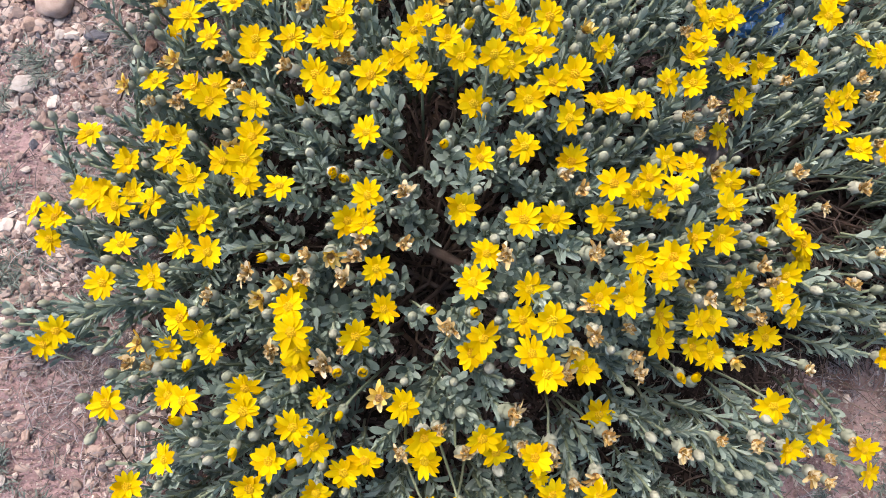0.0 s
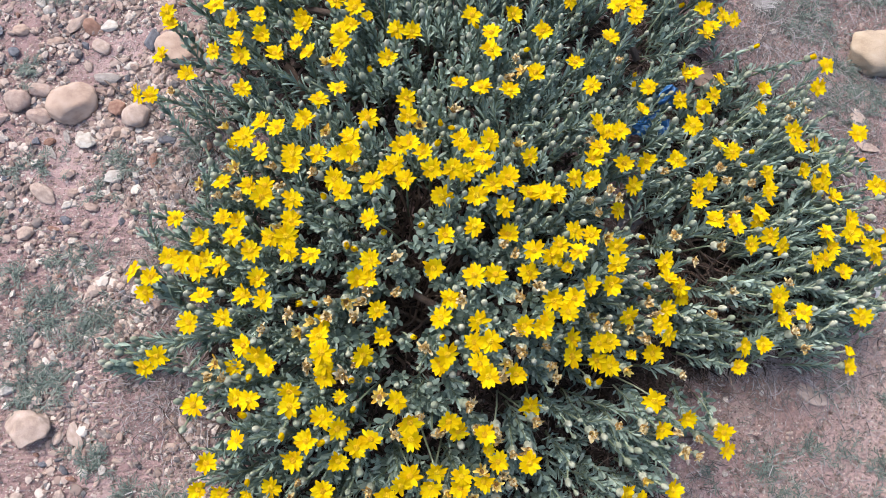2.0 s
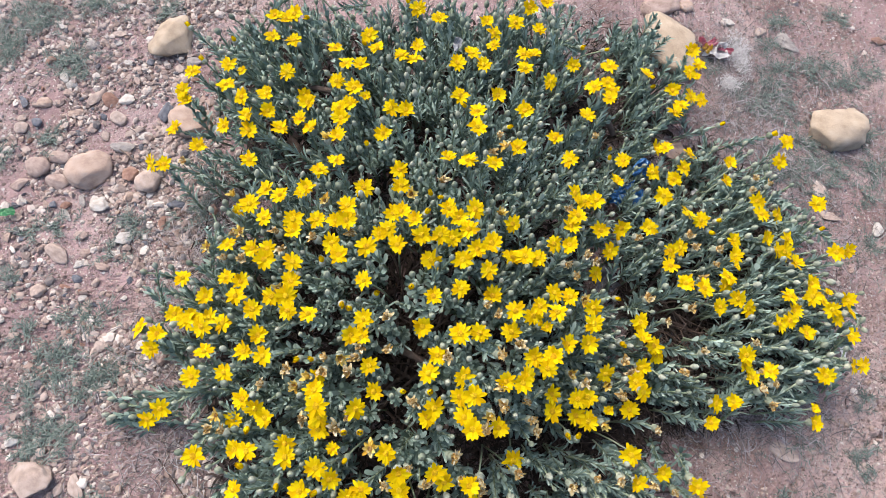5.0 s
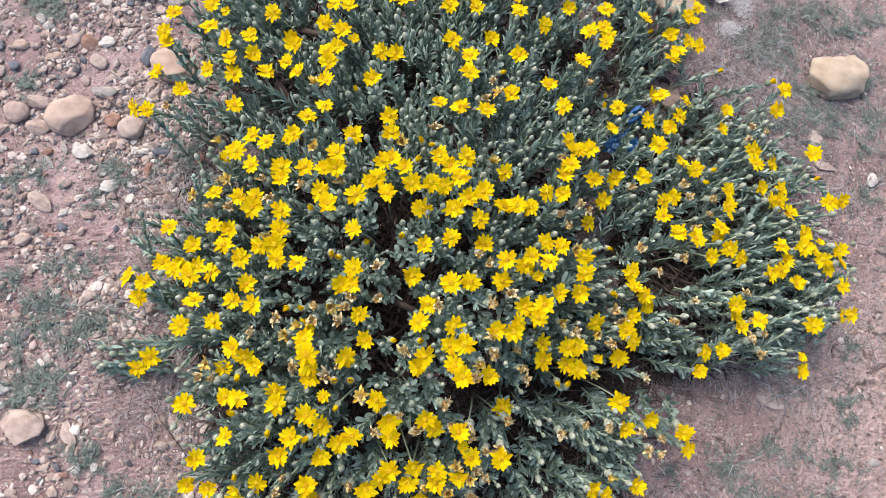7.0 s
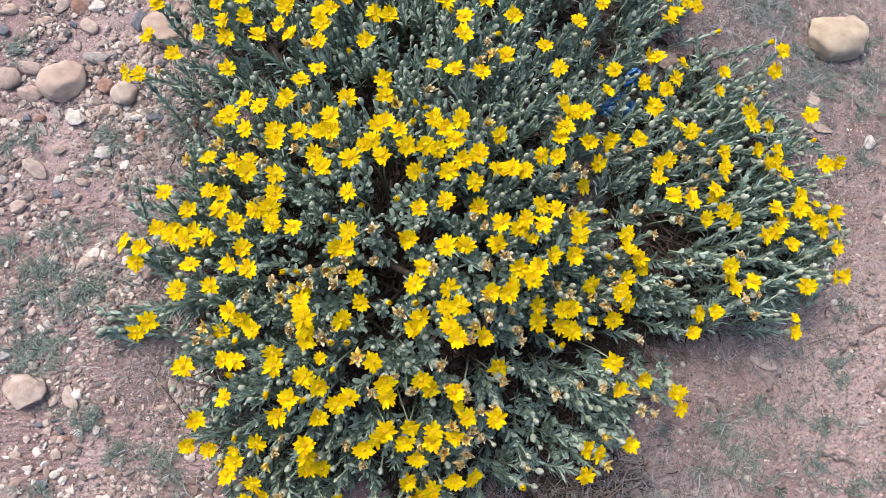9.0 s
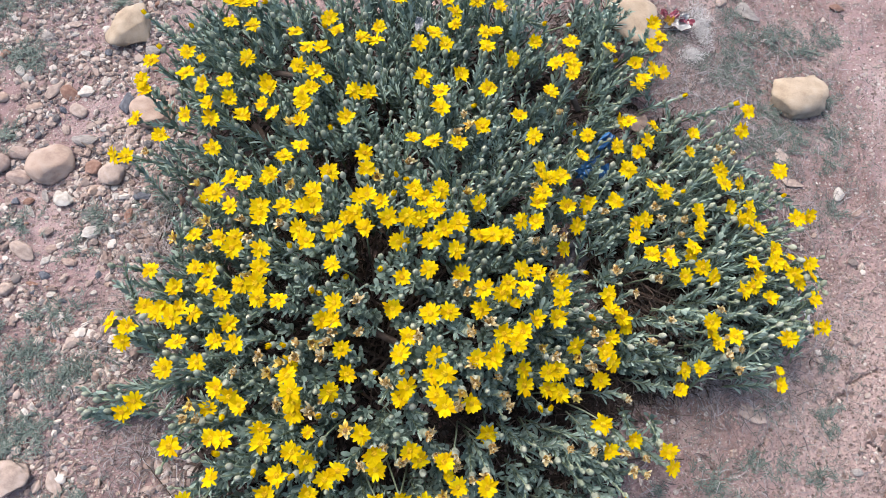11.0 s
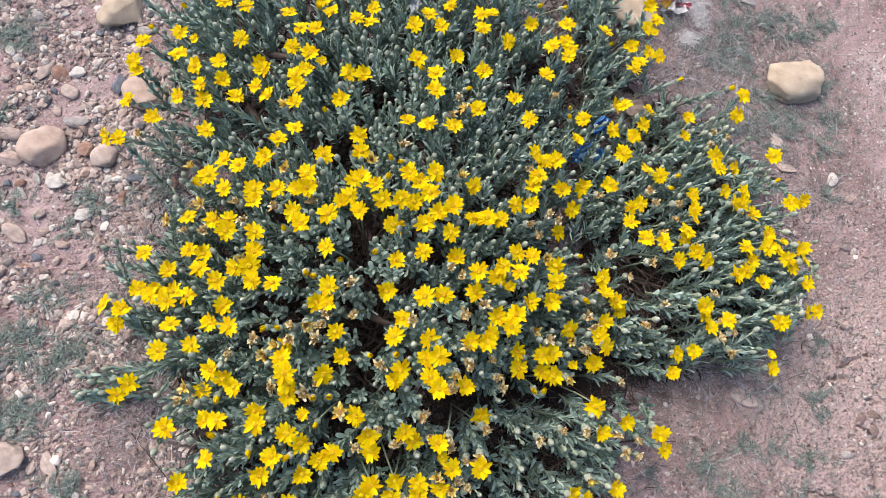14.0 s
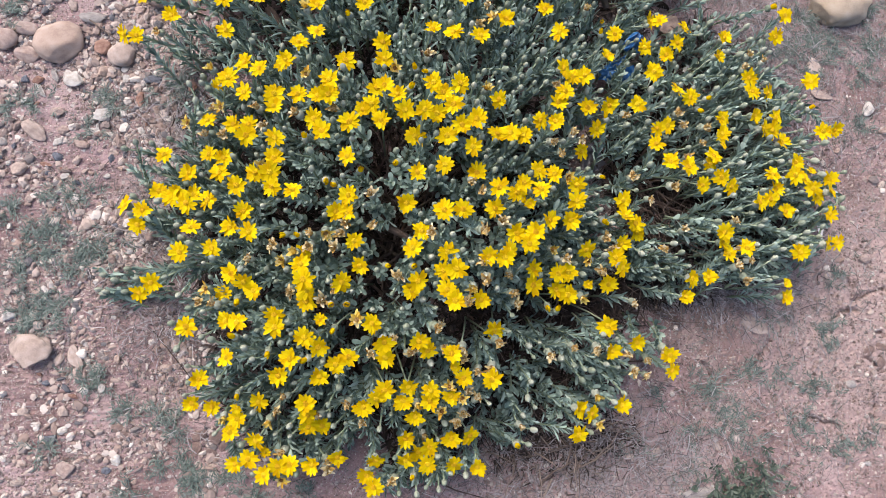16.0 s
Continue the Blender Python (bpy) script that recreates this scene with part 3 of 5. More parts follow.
heads("east", "open", [
    (0.448, -0.327, 0.121), (0.446, -0.300, 0.124), (0.488, -0.196, 0.122), (0.414, -0.071, 0.105), (0.401, -0.060, 0.137), (0.500, 0.037, 0.166),
    (0.470, 0.049, 0.161), (0.445, 0.082, 0.163), (0.457, 0.118, 0.146), (0.477, 0.123, 0.149), (0.416, 0.159, 0.165), (0.497, 0.186, 0.163),
    (0.451, 0.219, 0.173), (0.468, 0.302, 0.104), (0.401, 0.318, 0.129), (0.683, -0.203, 0.112), (0.500, -0.164, 0.130), (0.525, -0.164, 0.144),
    (0.700, -0.126, 0.150), (0.563, -0.124, 0.151), (0.599, -0.115, 0.152), (0.552, -0.103, 0.156), (0.547, -0.089, 0.178), (0.689, -0.047, 0.139),
    (0.626, -0.033, 0.166), (0.653, -0.026, 0.157), (0.669, -0.005, 0.151), (0.519, -0.000, 0.172), (0.587, 0.002, 0.146), (0.661, 0.019, 0.161),
])
heads("east", "open", [
    (0.571, 0.021, 0.145), (0.559, 0.050, 0.132), (0.564, 0.065, 0.139), (0.586, 0.108, 0.139), (0.689, 0.114, 0.134), (0.665, 0.114, 0.145),
    (0.700, 0.140, 0.133), (0.651, 0.140, 0.145), (0.597, 0.143, 0.128), (0.528, 0.178, 0.148), (0.652, 0.189, 0.145), (0.696, 0.194, 0.125),
    (0.654, 0.220, 0.138), (0.594, 0.262, 0.144), (0.505, 0.279, 0.119), (0.544, 0.319, 0.088), (0.633, 0.320, 0.106), (0.762, -0.111, 0.139),
    (0.784, -0.108, 0.136), (0.783, -0.051, 0.128), (0.762, -0.019, 0.130), (0.784, -0.009, 0.139), (0.745, -0.005, 0.146), (0.733, 0.014, 0.143),
    (0.789, 0.015, 0.134), (0.709, 0.019, 0.154), (0.724, 0.049, 0.137), (0.706, 0.091, 0.132), (0.803, 0.116, 0.118), (0.825, 0.118, 0.121),
])
heads("east", "open", [
    (0.801, 0.225, 0.106), (0.745, 0.325, 0.100),
])
heads("east", "small", [
    (0.680, -0.180, 0.126), (0.585, 0.088, 0.139), (0.750, 0.030, 0.140),
])
heads("east", "opening", [
    (0.548, 0.158, 0.135), (0.569, 0.182, 0.132), (0.790, 0.168, 0.108),
])
heads("east", "withered", [
    (0.402, -0.305, 0.126), (0.439, -0.290, 0.117), (0.445, -0.113, 0.153), (0.490, -0.074, 0.138), (0.434, -0.014, 0.133), (0.475, 0.006, 0.149),
    (0.403, 0.027, 0.140), (0.598, -0.169, 0.137), (0.582, -0.146, 0.141), (0.606, -0.137, 0.142), (0.584, -0.115, 0.145), (0.585, -0.064, 0.148),
    (0.510, 0.062, 0.143), (0.549, 0.092, 0.132), (0.558, 0.124, 0.130), (0.511, 0.124, 0.140), (0.502, 0.149, 0.142), (0.655, 0.246, 0.125),
    (0.674, 0.279, 0.113), (0.703, 0.266, 0.113),
])
OUTLINE = {
    "rear": [
        (-0.36, 0.28), (-0.42, 0.305), (-0.47, 0.33), (-0.47, 0.35), (-0.41, 0.37), (-0.41, 0.42), (-0.42, 0.47), (-0.43, 0.51), (-0.44, 0.57),
        (-0.44, 0.62), (-0.44, 0.67), (-0.43, 0.73), (-0.37, 0.74), (-0.22, 0.75), (-0.05, 0.75), (0.14, 0.77), (0.28, 0.74), (0.32, 0.67),
        (0.37, 0.58), (0.44, 0.57), (0.47, 0.70), (0.52, 0.73), (0.54, 0.62), (0.54, 0.53), (0.60, 0.59), (0.60, 0.46), (0.56, 0.40),
        (0.47, 0.29), (0.37, 0.25), (0.16, 0.24), (-0.06, 0.25), (-0.20, 0.27), (-0.29, 0.27),
    ],
    "east": [
        (0.40, 0.28), (0.51, 0.33), (0.59, 0.43), (0.65, 0.44), (0.71, 0.38), (0.77, 0.28), (0.83, 0.25), (0.82, 0.18), (0.78, 0.15),
        (0.87, 0.13), (0.81, 0.09), (0.84, 0.02), (0.83, -0.05), (0.84, -0.10), (0.76, -0.13), (0.71, -0.21), (0.65, -0.20), (0.60, -0.16),
        (0.51, -0.20), (0.43, -0.19), (0.38, -0.14), (0.40, -0.04), (0.36, 0.05),
    ],
    "main": [
        (-0.37, 0.24), (-0.29, 0.29), (-0.21, 0.28), (-0.06, 0.28), (0.16, 0.27), (0.37, 0.26), (0.35, 0.08), (0.38, -0.05), (0.37, -0.17),
        (0.33, -0.21), (0.22, -0.21), (0.25, -0.24), (0.32, -0.24), (0.39, -0.27), (0.45, -0.30), (0.43, -0.33), (0.40, -0.36), (0.37, -0.40),
        (0.28, -0.45), (0.27, -0.37), (0.22, -0.39), (0.19, -0.46), (0.14, -0.46), (0.13, -0.39), (0.10, -0.49), (0.02, -0.53), (-0.06, -0.53),
        (-0.11, -0.51), (-0.11, -0.42), (-0.15, -0.47), (-0.25, -0.49), (-0.34, -0.46), (-0.36, -0.40), (-0.42, -0.35), (-0.41, -0.28), (-0.44, -0.21),
        (-0.41, -0.18), (-0.46, -0.15), (-0.51, -0.16), (-0.58, -0.15), (-0.58, -0.12), (-0.50, -0.11), (-0.44, -0.10), (-0.45, -0.05), (-0.42, -0.04),
        (-0.52, -0.03), (-0.54, 0.02), (-0.46, 0.06), (-0.46, 0.09), (-0.57, 0.10), (-0.56, 0.13), (-0.49, 0.14), (-0.41, 0.13), (-0.43, 0.18),
        (-0.39, 0.24),
    ],
}
GAPS = [
    (-0.04, 0.12, 0.042), (-0.21, 0.50, 0.029), (-0.24, 0.35, 0.040), (0.00, 0.38, 0.036), (-0.07, -0.08, 0.034), (-0.11, -0.14, 0.031),
    (0.37, 0.08, 0.050), (0.47, -0.03, 0.047), (0.41, 0.46, 0.047), (0.45, 0.53, 0.031), (0.31, -0.21, 0.052), (0.56, 0.26, 0.042),
    (-0.30, 0.39, 0.023), (0.30, 0.56, 0.021), (-0.12, -0.22, 0.031), (0.11, -0.22, 0.031), (0.33, 0.07, 0.031), (0.59, -0.07, 0.026),
    (-0.31, -0.06, 0.021), (0.46, 0.07, 0.031), (-0.02, 0.11, 0.034), (-0.05, -0.06, 0.026), (-0.06, -0.12, 0.025), (-0.08, -0.17, 0.028),
    (-0.12, -0.22, 0.022), (-0.09, 0.02, 0.018), (-0.15, -0.11, 0.016), (0.35, 0.06, 0.034), (0.27, -0.20, 0.036), (0.11, -0.23, 0.020),
    (0.45, 0.00, 0.030),
]

GAPS = list(GAPS) + [(0.43, 0.53, 0.072), (0.4, 0.62, 0.05), (0.45, 0.47, 0.055), (0.5, 0.03, 0.05), (0.53, 0.12, 0.04), (0.225, -0.345, 0.035), (0.18, -0.24, 0.035), (0.28, -0.2, 0.03),
                     (0.079, -0.275, 0.033), (0.291, -0.217, 0.033), (0.091, -0.393, 0.033), (-0.046, -0.314, 0.033), (0.185, -0.230, 0.033), (0.14, -0.355, 0.036), (0.225, -0.355, 0.042), (0.2, -0.215, 0.04), (0.245, -0.46, 0.04), (0.3, -0.37, 0.022), (-0.257, 0.480, 0.04), (-0.249, 0.373, 0.042), (0.036, 0.396, 0.03), (0.553, 0.380, 0.035),
                     (-0.03, -0.3, 0.03), (-0.066, -0.288, 0.025), (0.49, 0.005, 0.045), (0.445, -0.055, 0.04), (0.42, 0.49, 0.05), (0.455, 0.44, 0.035)]
HX = np.array([tuple(p) for _, _, p in HEADS])


def canopy(x, y):
    """Height of the foliage, a little under the flower heads near by."""
    d2 = (HX[:, 0] - x) ** 2 + (HX[:, 1] - y) ** 2
    w = np.exp(-d2 / 0.05 ** 2)
    return float((w @ HX[:, 2] + 0.08 * 0.09) / (w.sum() + 0.08)) - 0.022


def inside(poly, x, y):
    hit = False
    for i in range(len(poly)):
        (x0, y0), (x1, y1) = poly[i - 1], poly[i]
        if (y0 > y) != (y1 > y) and x < (x1 - x0) * (y - y0) / (y1 - y0) + x0:
            hit = not hit
    return hit


def border(poly, x, y):
    best = 9.0
    for i in range(len(poly)):
        a, b = Vector(poly[i - 1]), Vector(poly[i])
        ab = b - a
        t = max(0.0, min(1.0, (Vector((x, y)) - a).dot(ab) / max(ab.length_squared, 1e-9)))
        best = min(best, (a + ab * t - Vector((x, y))).length)
    return best


CENTRE = Vector((0.02, 0.06))


def growth(plant, p, r, up=0.0):
    """The way in which a shoot at p grows: outward from its plant, flatter towards the rim."""
    b = PLANT[plant].location
    v = Vector((p[0] - b.x, p[1] - b.y)) * 0.6 + (Vector((p[0], p[1])) - CENTRE) * 0.6
    lean = min(1.0, v.length / 0.5) ** 1.25
    tilt = radians(6 + 40 * lean + r.uniform(-20, 16)) * (1 - up)
    a = math.atan2(v.y, v.x) + r.gauss(0, 0.6)
    return Vector((math.sin(tilt) * math.cos(a), math.sin(tilt) * math.sin(a), math.cos(tilt)))


def shoot_mesh(seed):
    """A leafy shoot with its tip at the origin, hanging down along -z: spoon-shaped leaves, or narrow ones on every fourth kind."""
    r = random.Random(seed)
    hp = Heap()
    L = r.uniform(0.068, 0.095)
    bow = r.uniform(-0.007, 0.007)
    narrow, broad = seed % 4 == 3, seed % 4 == 0
    line = [(bow * math.sin(3 * t), 0, -L * t) for t in (1, 0.66, 0.33, 0)]
    hp.add(*tube(line, (0.0018, 0.0017, 0.0014, 0.001), 5), slot=1)
    k = r.randint(31, 36) if narrow else r.randint(20, 23) if broad else r.randint(25, 29)
    for i in range(k):
        t = (i + r.uniform(-0.3, 0.3)) / k
        z = -L * 0.9 * (1 - t) ** 1.1 + 0.001
        size = r.uniform(0.78, 1.15) * (1.0 - 0.4 * max(0, t - 0.6) / 0.4)
        rise = radians(44 + 32 * t + r.uniform(-15, 12))
        long, wide = (0.0245, r.uniform(0.0042, 0.0058)) if narrow else (0.0195, r.uniform(0.0085, 0.0112)) if broad else (0.0215, r.uniform(0.007, 0.0092))
        v, f = blade(long * size * r.uniform(0.8, 1.2), wide * size, bend=r.uniform(-0.15, 0.28), fold=r.uniform(0.1, 0.45), rows=5, shape=(0.24, 0.48, 0.84, 1.0, 0.68), tip=0.3)
        m = Matrix.Translation((bow * math.sin(3 * (-z / L)), 0, z)) @ Matrix.Rotation(i * 2.4 + r.uniform(-0.4, 0.4), 4, "Z") @ Matrix.Rotation(-rise, 4, "Y") @ Matrix.Rotation(r.uniform(-0.4, 0.4), 4, "X")
        hp.add(moved(v, m), f)
    return hp


SHOOT = [shoot_mesh(40 + i) for i in range(12)]
SHOOT_MESH = [h.mesh("leafy_shoot", LEAF, STALK) for h in SHOOT]


def flower_mesh(seed, state):
    r = random.Random(seed)
    hp = Heap()
    if state in ("open", "small"):
        lift = r.choice((4, 9, 16, 26))
        k, reach, wide = r.randint(11, 14), 0.0174, 0.0062
        for i in range(k):
            v, f = blade(reach * r.uniform(0.76, 1.08) - 0.003, wide * r.uniform(0.85, 1.12), bend=r.uniform(-0.12, 0.2), fold=r.uniform(0.1, 0.45), shape=(0.62, 0.9, 1.0, 0.86, 0.38), tip=0.6)
            m = Matrix.Rotation(2 * math.pi * (i + r.uniform(-0.22, 0.22)) / k, 4, "Z") @ Matrix.Translation((0.003, 0, 0.0005 * (i % 2))) @ Matrix.Rotation(-radians(lift + r.uniform(-10, 14)), 4, "Y") @ Matrix.Rotation(r.uniform(-0.3, 0.3), 4, "X")
            hp.add(moved(v, m), f)
        return hp.mesh("flower", PETAL)
    if state == "fading":
        for i in range(14):
            v, f = blade(0.0115 * r.uniform(0.5, 1.1), 0.0056, bend=r.uniform(-0.6, 0.5), fold=0.6, shape=(0.6, 0.9, 1.0, 0.85, 0.45))
            m = Matrix.Rotation(0.9 * i + r.uniform(-0.3, 0.3), 4, "Z") @ Matrix.Translation((0.003, 0, 0)) @ Matrix.Rotation(-radians(r.uniform(15, 75)), 4, "Y")
            hp.add(moved(v, m), f)
        return hp.mesh("fading_flower", FADED)
    if state == "withered":
        for i in range(38):
            v, f = blade(0.0078 * r.uniform(0.45, 1.2), 0.0044, bend=r.uniform(-0.9, 0.9), fold=0.9, shape=(0.6, 0.9, 1.0, 0.95, 0.7))
            m = Matrix.Rotation(2.4 * i, 4, "Z") @ Matrix.Translation((r.uniform(0.0005, 0.0045), 0, 0.001)) @ Matrix.Rotation(-radians(r.uniform(42, 98)), 4, "Y") @ Matrix.Rotation(r.uniform(-1, 1), 4, "X")
            hp.add(moved(v, m), f)
        return hp.mesh("withered_flower", DRY)
    for i in range(9):
        v, f = blade(0.0105, 0.005, bend=-0.5, fold=0.4, shape=(0.6, 0.9, 1.0, 0.9, 0.5))
        m = Matrix.Rotation(0.7 * i, 4, "Z") @ Matrix.Translation((0.0036, 0, -0.001)) @ Matrix.Rotation(-radians(r.uniform(52, 80)), 4, "Y")
        hp.add(moved(v, m), f)
    return hp.mesh("opening_flower", PETAL)


def cup_mesh(rx, rz, top):
    """The green cup of bracts under a flower head."""
    hp = Heap()
    v, f = globe(rx, rz, 8, 4)
    hp.add(v + (0, 0, top - rz), f)
    for i in range(9):
        v, f = blade(0.0075, 0.0048, bend=-0.42, fold=0.3)
        m = Matrix.Translation((0, 0, top - 1.9 * rz)) @ Matrix.Rotation(2.4 * i, 4, "Z") @ Matrix.Translation((rx * 0.75, 0, 0)) @ Matrix.Rotation(-radians(50), 4, "Y")
        hp.add(moved(v, m), f)
    return hp.mesh("flower_cup", BUD)


def bud_mesh(seed):
    r = random.Random(seed)
    hp = Heap()
    v, f = globe(r.uniform(0.0047, 0.0054), r.uniform(0.0074, 0.0088), 11, 7, 0.02)
    v[:, :2] *= (1 - 20 * np.clip(v[:, 2:], 0, None)) * (1 + 18 * np.clip(v[:, 2:], None, 0))
    hp.add(v, f)
    for i in range(10):
        v, f = blade(0.0085, 0.0038, bend=-0.42, fold=0.3, shape=(0.6, 0.9, 1.0, 0.8, 0.3))
        m = Matrix.Translation((0, 0, -0.0062)) @ Matrix.Rotation(2.4 * i, 4, "Z") @ Matrix.Translation((0.003, 0, 0)) @ Matrix.Rotation(-radians(52 + r.uniform(-3, 3)), 4, "Y")
        hp.add(moved(v, m), f)
    return hp.mesh("bud", BUD)


def disc_mesh(radius, m):
    hp = Heap()
    v, f = globe(radius, radius * 0.42, 14, 4, 0.05, low=-0.1)
    hp.add(v, f)
    for i in range(18):
        a, q = 2.4 * i, radius * 0.92 * math.sqrt((i + 0.5) / 18)
        v, f = globe(radius * 0.27, radius * 0.14, 5, 2)
        hp.add(v + (q * math.cos(a), q * math.sin(a), radius * 0.5 * math.sqrt(max(0, 1 - (q / radius) ** 2)) + radius * 0.08), f)
    return hp.mesh("disc", m)


KIND = {"open": [flower_mesh(i, "open") for i in range(14)], "fading": [flower_mesh(20 + i, "fading") for i in range(4)],
        "withered": [flower_mesh(30 + i, "withered") for i in range(5)], "opening": [flower_mesh(40, "opening"), flower_mesh(41, "opening")]}
KIND["small"] = KIND["open"]
CUP = cup_mesh(0.0058, 0.0062, -0.0005)
FAT_CUP = cup_mesh(0.0066, 0.0072, 0.0025)
GOLD, BROWN = disc_mesh(0.0044, DISC), disc_mesh(0.0042, HUSK)
BUDS = [bud_mesh(i) for i in range(6)]
STATE = {"open": "", "small": "small half-open yellow flower", "fading": "fading yellow flower with curled petals", "withered": "withered tan flower head", "opening": "green bud opening with a yellow tip"}

r = random.Random(5)
tips = {k: [] for k in PLANT}
stalks = {k: Heap() for k in PLANT}
for plant, state, p in HEADS:
    root = PLANT[plant]
    d = growth(plant, p, r)
    sway = 1.0 if state in ("open", "small") else 1.9
    face = (Vector((d.x, d.y, 0)) * 0.4 * sway + Vector((r.gauss(0, 0.22 * sway), r.gauss(-0.16, 0.2 * sway), 1.0))).normalized()
    size = {"open": r.uniform(1.02, 1.2), "small": r.uniform(0.6, 0.75), "fading": r.uniform(0.9, 1.1), "withered": r.uniform(0.85, 1.2), "opening": r.uniform(0.8, 1.05)}[state]
    m = aim(p, face, r.uniform(0, 6.28), size)
    fl = part("flower", r.choice(KIND[state]), root, m, STATE[state])
    if state != "opening":
        new("disc", GOLD if state in ("open", "small") else BROWN).parent = fl
    new("flower_cup", CUP if state in ("open", "small") else FAT_CUP).parent = fl
    foot = p - face * 0.008 * size
    mid = foot - (face + d) * 0.009
    low = mid - d * 0.03
    root_end = low - (d + Vector((0, 0, 0.5))).normalized() * 0.07
    root_end.z = max(root_end.z, 0.004)
    stalks[plant].add(*tube([tuple(root_end), tuple(low), tuple(mid), tuple(foot)], (0.0019, 0.0016, 0.0014, 0.0021), 6))
    if not any(math.hypot(mid.x - g[0], mid.y - g[1]) < g[2] for g in GAPS) or r.random() < 0.5:
        tips[plant].append((mid - d * r.uniform(0.0, 0.008), d, 1.0))

# buds on their own shoots, then shoots that fill the canopy
for plant, count in (("main", 298), ("rear", 250), ("east", 125)):
    poly = OUTLINE[plant]
    xs, ys = [q[0] for q in poly], [q[1] for q in poly]
    taken = [p for _, _, p in HEADS]
    made = 0
    for _ in range(6000):
        x, y = r.uniform(min(xs), max(xs)), r.uniform(min(ys), max(ys))
        if made == count:
            break
        if not inside(poly, x, y) or border(poly, x, y) < 0.012 or any(math.hypot(x - g[0], y - g[1]) < g[2] * 0.9 for g in GAPS):
            continue
        if any((q.x - x) ** 2 + (q.y - y) ** 2 < 0.016 ** 2 for q in taken):
            continue
        p = Vector((x, y, max(0.03, canopy(x, y) + r.uniform(0.01, 0.034))))
        d = growth(plant, p, r)
        face = (d + Vector((0, 0, 0.5))).normalized()
        part("bud", r.choice(BUDS), PLANT[plant], aim(p, face, r.uniform(0, 6.28), r.uniform(0.7, 1.16)))
        root_end = p - d * 0.048 - (d + Vector((0, 0, 0.5))).normalized() * 0.06
        root_end.z = max(root_end.z, 0.004)
        stalks[plant].add(*tube([tuple(root_end), tuple(p - d * 0.048), tuple(p - d * 0.02), tuple(p - face * 0.006)], (0.0019, 0.0017, 0.0015, 0.0019), 6))
        tips[plant].append((p - d * r.uniform(0.02, 0.034), d, r.uniform(0.85, 1.0)))
        taken.append(p)
        made += 1
    step = 0.0228 if plant == "rear" else 0.0245
    for ix in range(int((max(xs) - min(xs)) / step) + 2):
        for iy in range(int((max(ys) - min(ys)) / step) + 2):
            x = min(xs) + (ix + r.uniform(-0.5, 0.5)) * step
            y = min(ys) + (iy + r.uniform(-0.5, 0.5)) * step
            if not inside(poly, x, y):
                continue
            if noise.noise(Vector((x * 19, y * 19, 4.0))) < (0.02 if plant == "rear" else 0.085 if y > -0.2 else 0.13):
                continue
            thin = any(math.hypot(x - g[0], y - g[1]) < g[2] for g in GAPS)
            if thin and r.random() < 0.95:
                continue
            rim = border(poly, x, y)
            z = canopy(x, y) - 0.006 - 0.075 * r.random() - max(0, 0.03 - rim) * 0.8
            p = Vector((x, y, max(0.018 + r.uniform(0, 0.01), z)))
            tips[plant].append((p, growth(plant, p, r), r.uniform(0.75, 1.1)))

# shoots that sprawl over the soil at the stony side
for i in range(12):
    p = Vector((r.uniform(-0.6, -0.49), r.uniform(-0.15, -0.09), r.uniform(0.02, 0.04)))
    tips["main"].append((p, Vector((-1, r.gauss(0, 0.25), r.uniform(0.12, 0.35))).normalized(), r.uniform(0.75, 0.95)))
    if i < 6:
        part("bud", r.choice(BUDS), PLANT["main"], aim(p + Vector((-0.012, 0, 0.008)), Vector((-1, 0, 0.7)), 0.0, r.uniform(0.85, 1.05)))
# lone rosettes in the open wood at the near side
for x, y, z in ((0.178, -0.411, 0.075), (0.225, -0.343, 0.08), (0.198, -0.325, 0.085), (0.15, -0.375, 0.07), (0.243, -0.392, 0.065), (0.12, -0.345, 0.08)):
    for i in range(4):
        p = Vector((x + r.gauss(0, 0.011), y + r.gauss(0, 0.011), z + r.uniform(-0.012, 0.01)))
        tips["main"].append((p, Vector((r.gauss(0, 0.3), r.gauss(-0.1, 0.3), 1)).normalized(), r.uniform(0.75, 0.95)))
# straggling shoots along the boulder behind
for i in range(34):
    p = Vector((r.gauss(0.5, 0.03), r.uniform(0.56, 0.72), r.uniform(0.05, 0.12)))
    tips["rear"].append((p, Vector((r.gauss(0.2, 0.3), r.gauss(0.2, 0.3), 1)).normalized(), r.uniform(0.8, 1.0)))
for i in range(12):
    p = Vector((r.uniform(0.3, 0.38), r.uniform(0.55, 0.75), r.uniform(0.06, 0.13)))
    tips["rear"].append((p, Vector((r.gauss(0.2, 0.3), r.gauss(0.3, 0.3), 1)).normalized(), r.uniform(0.8, 1.0)))

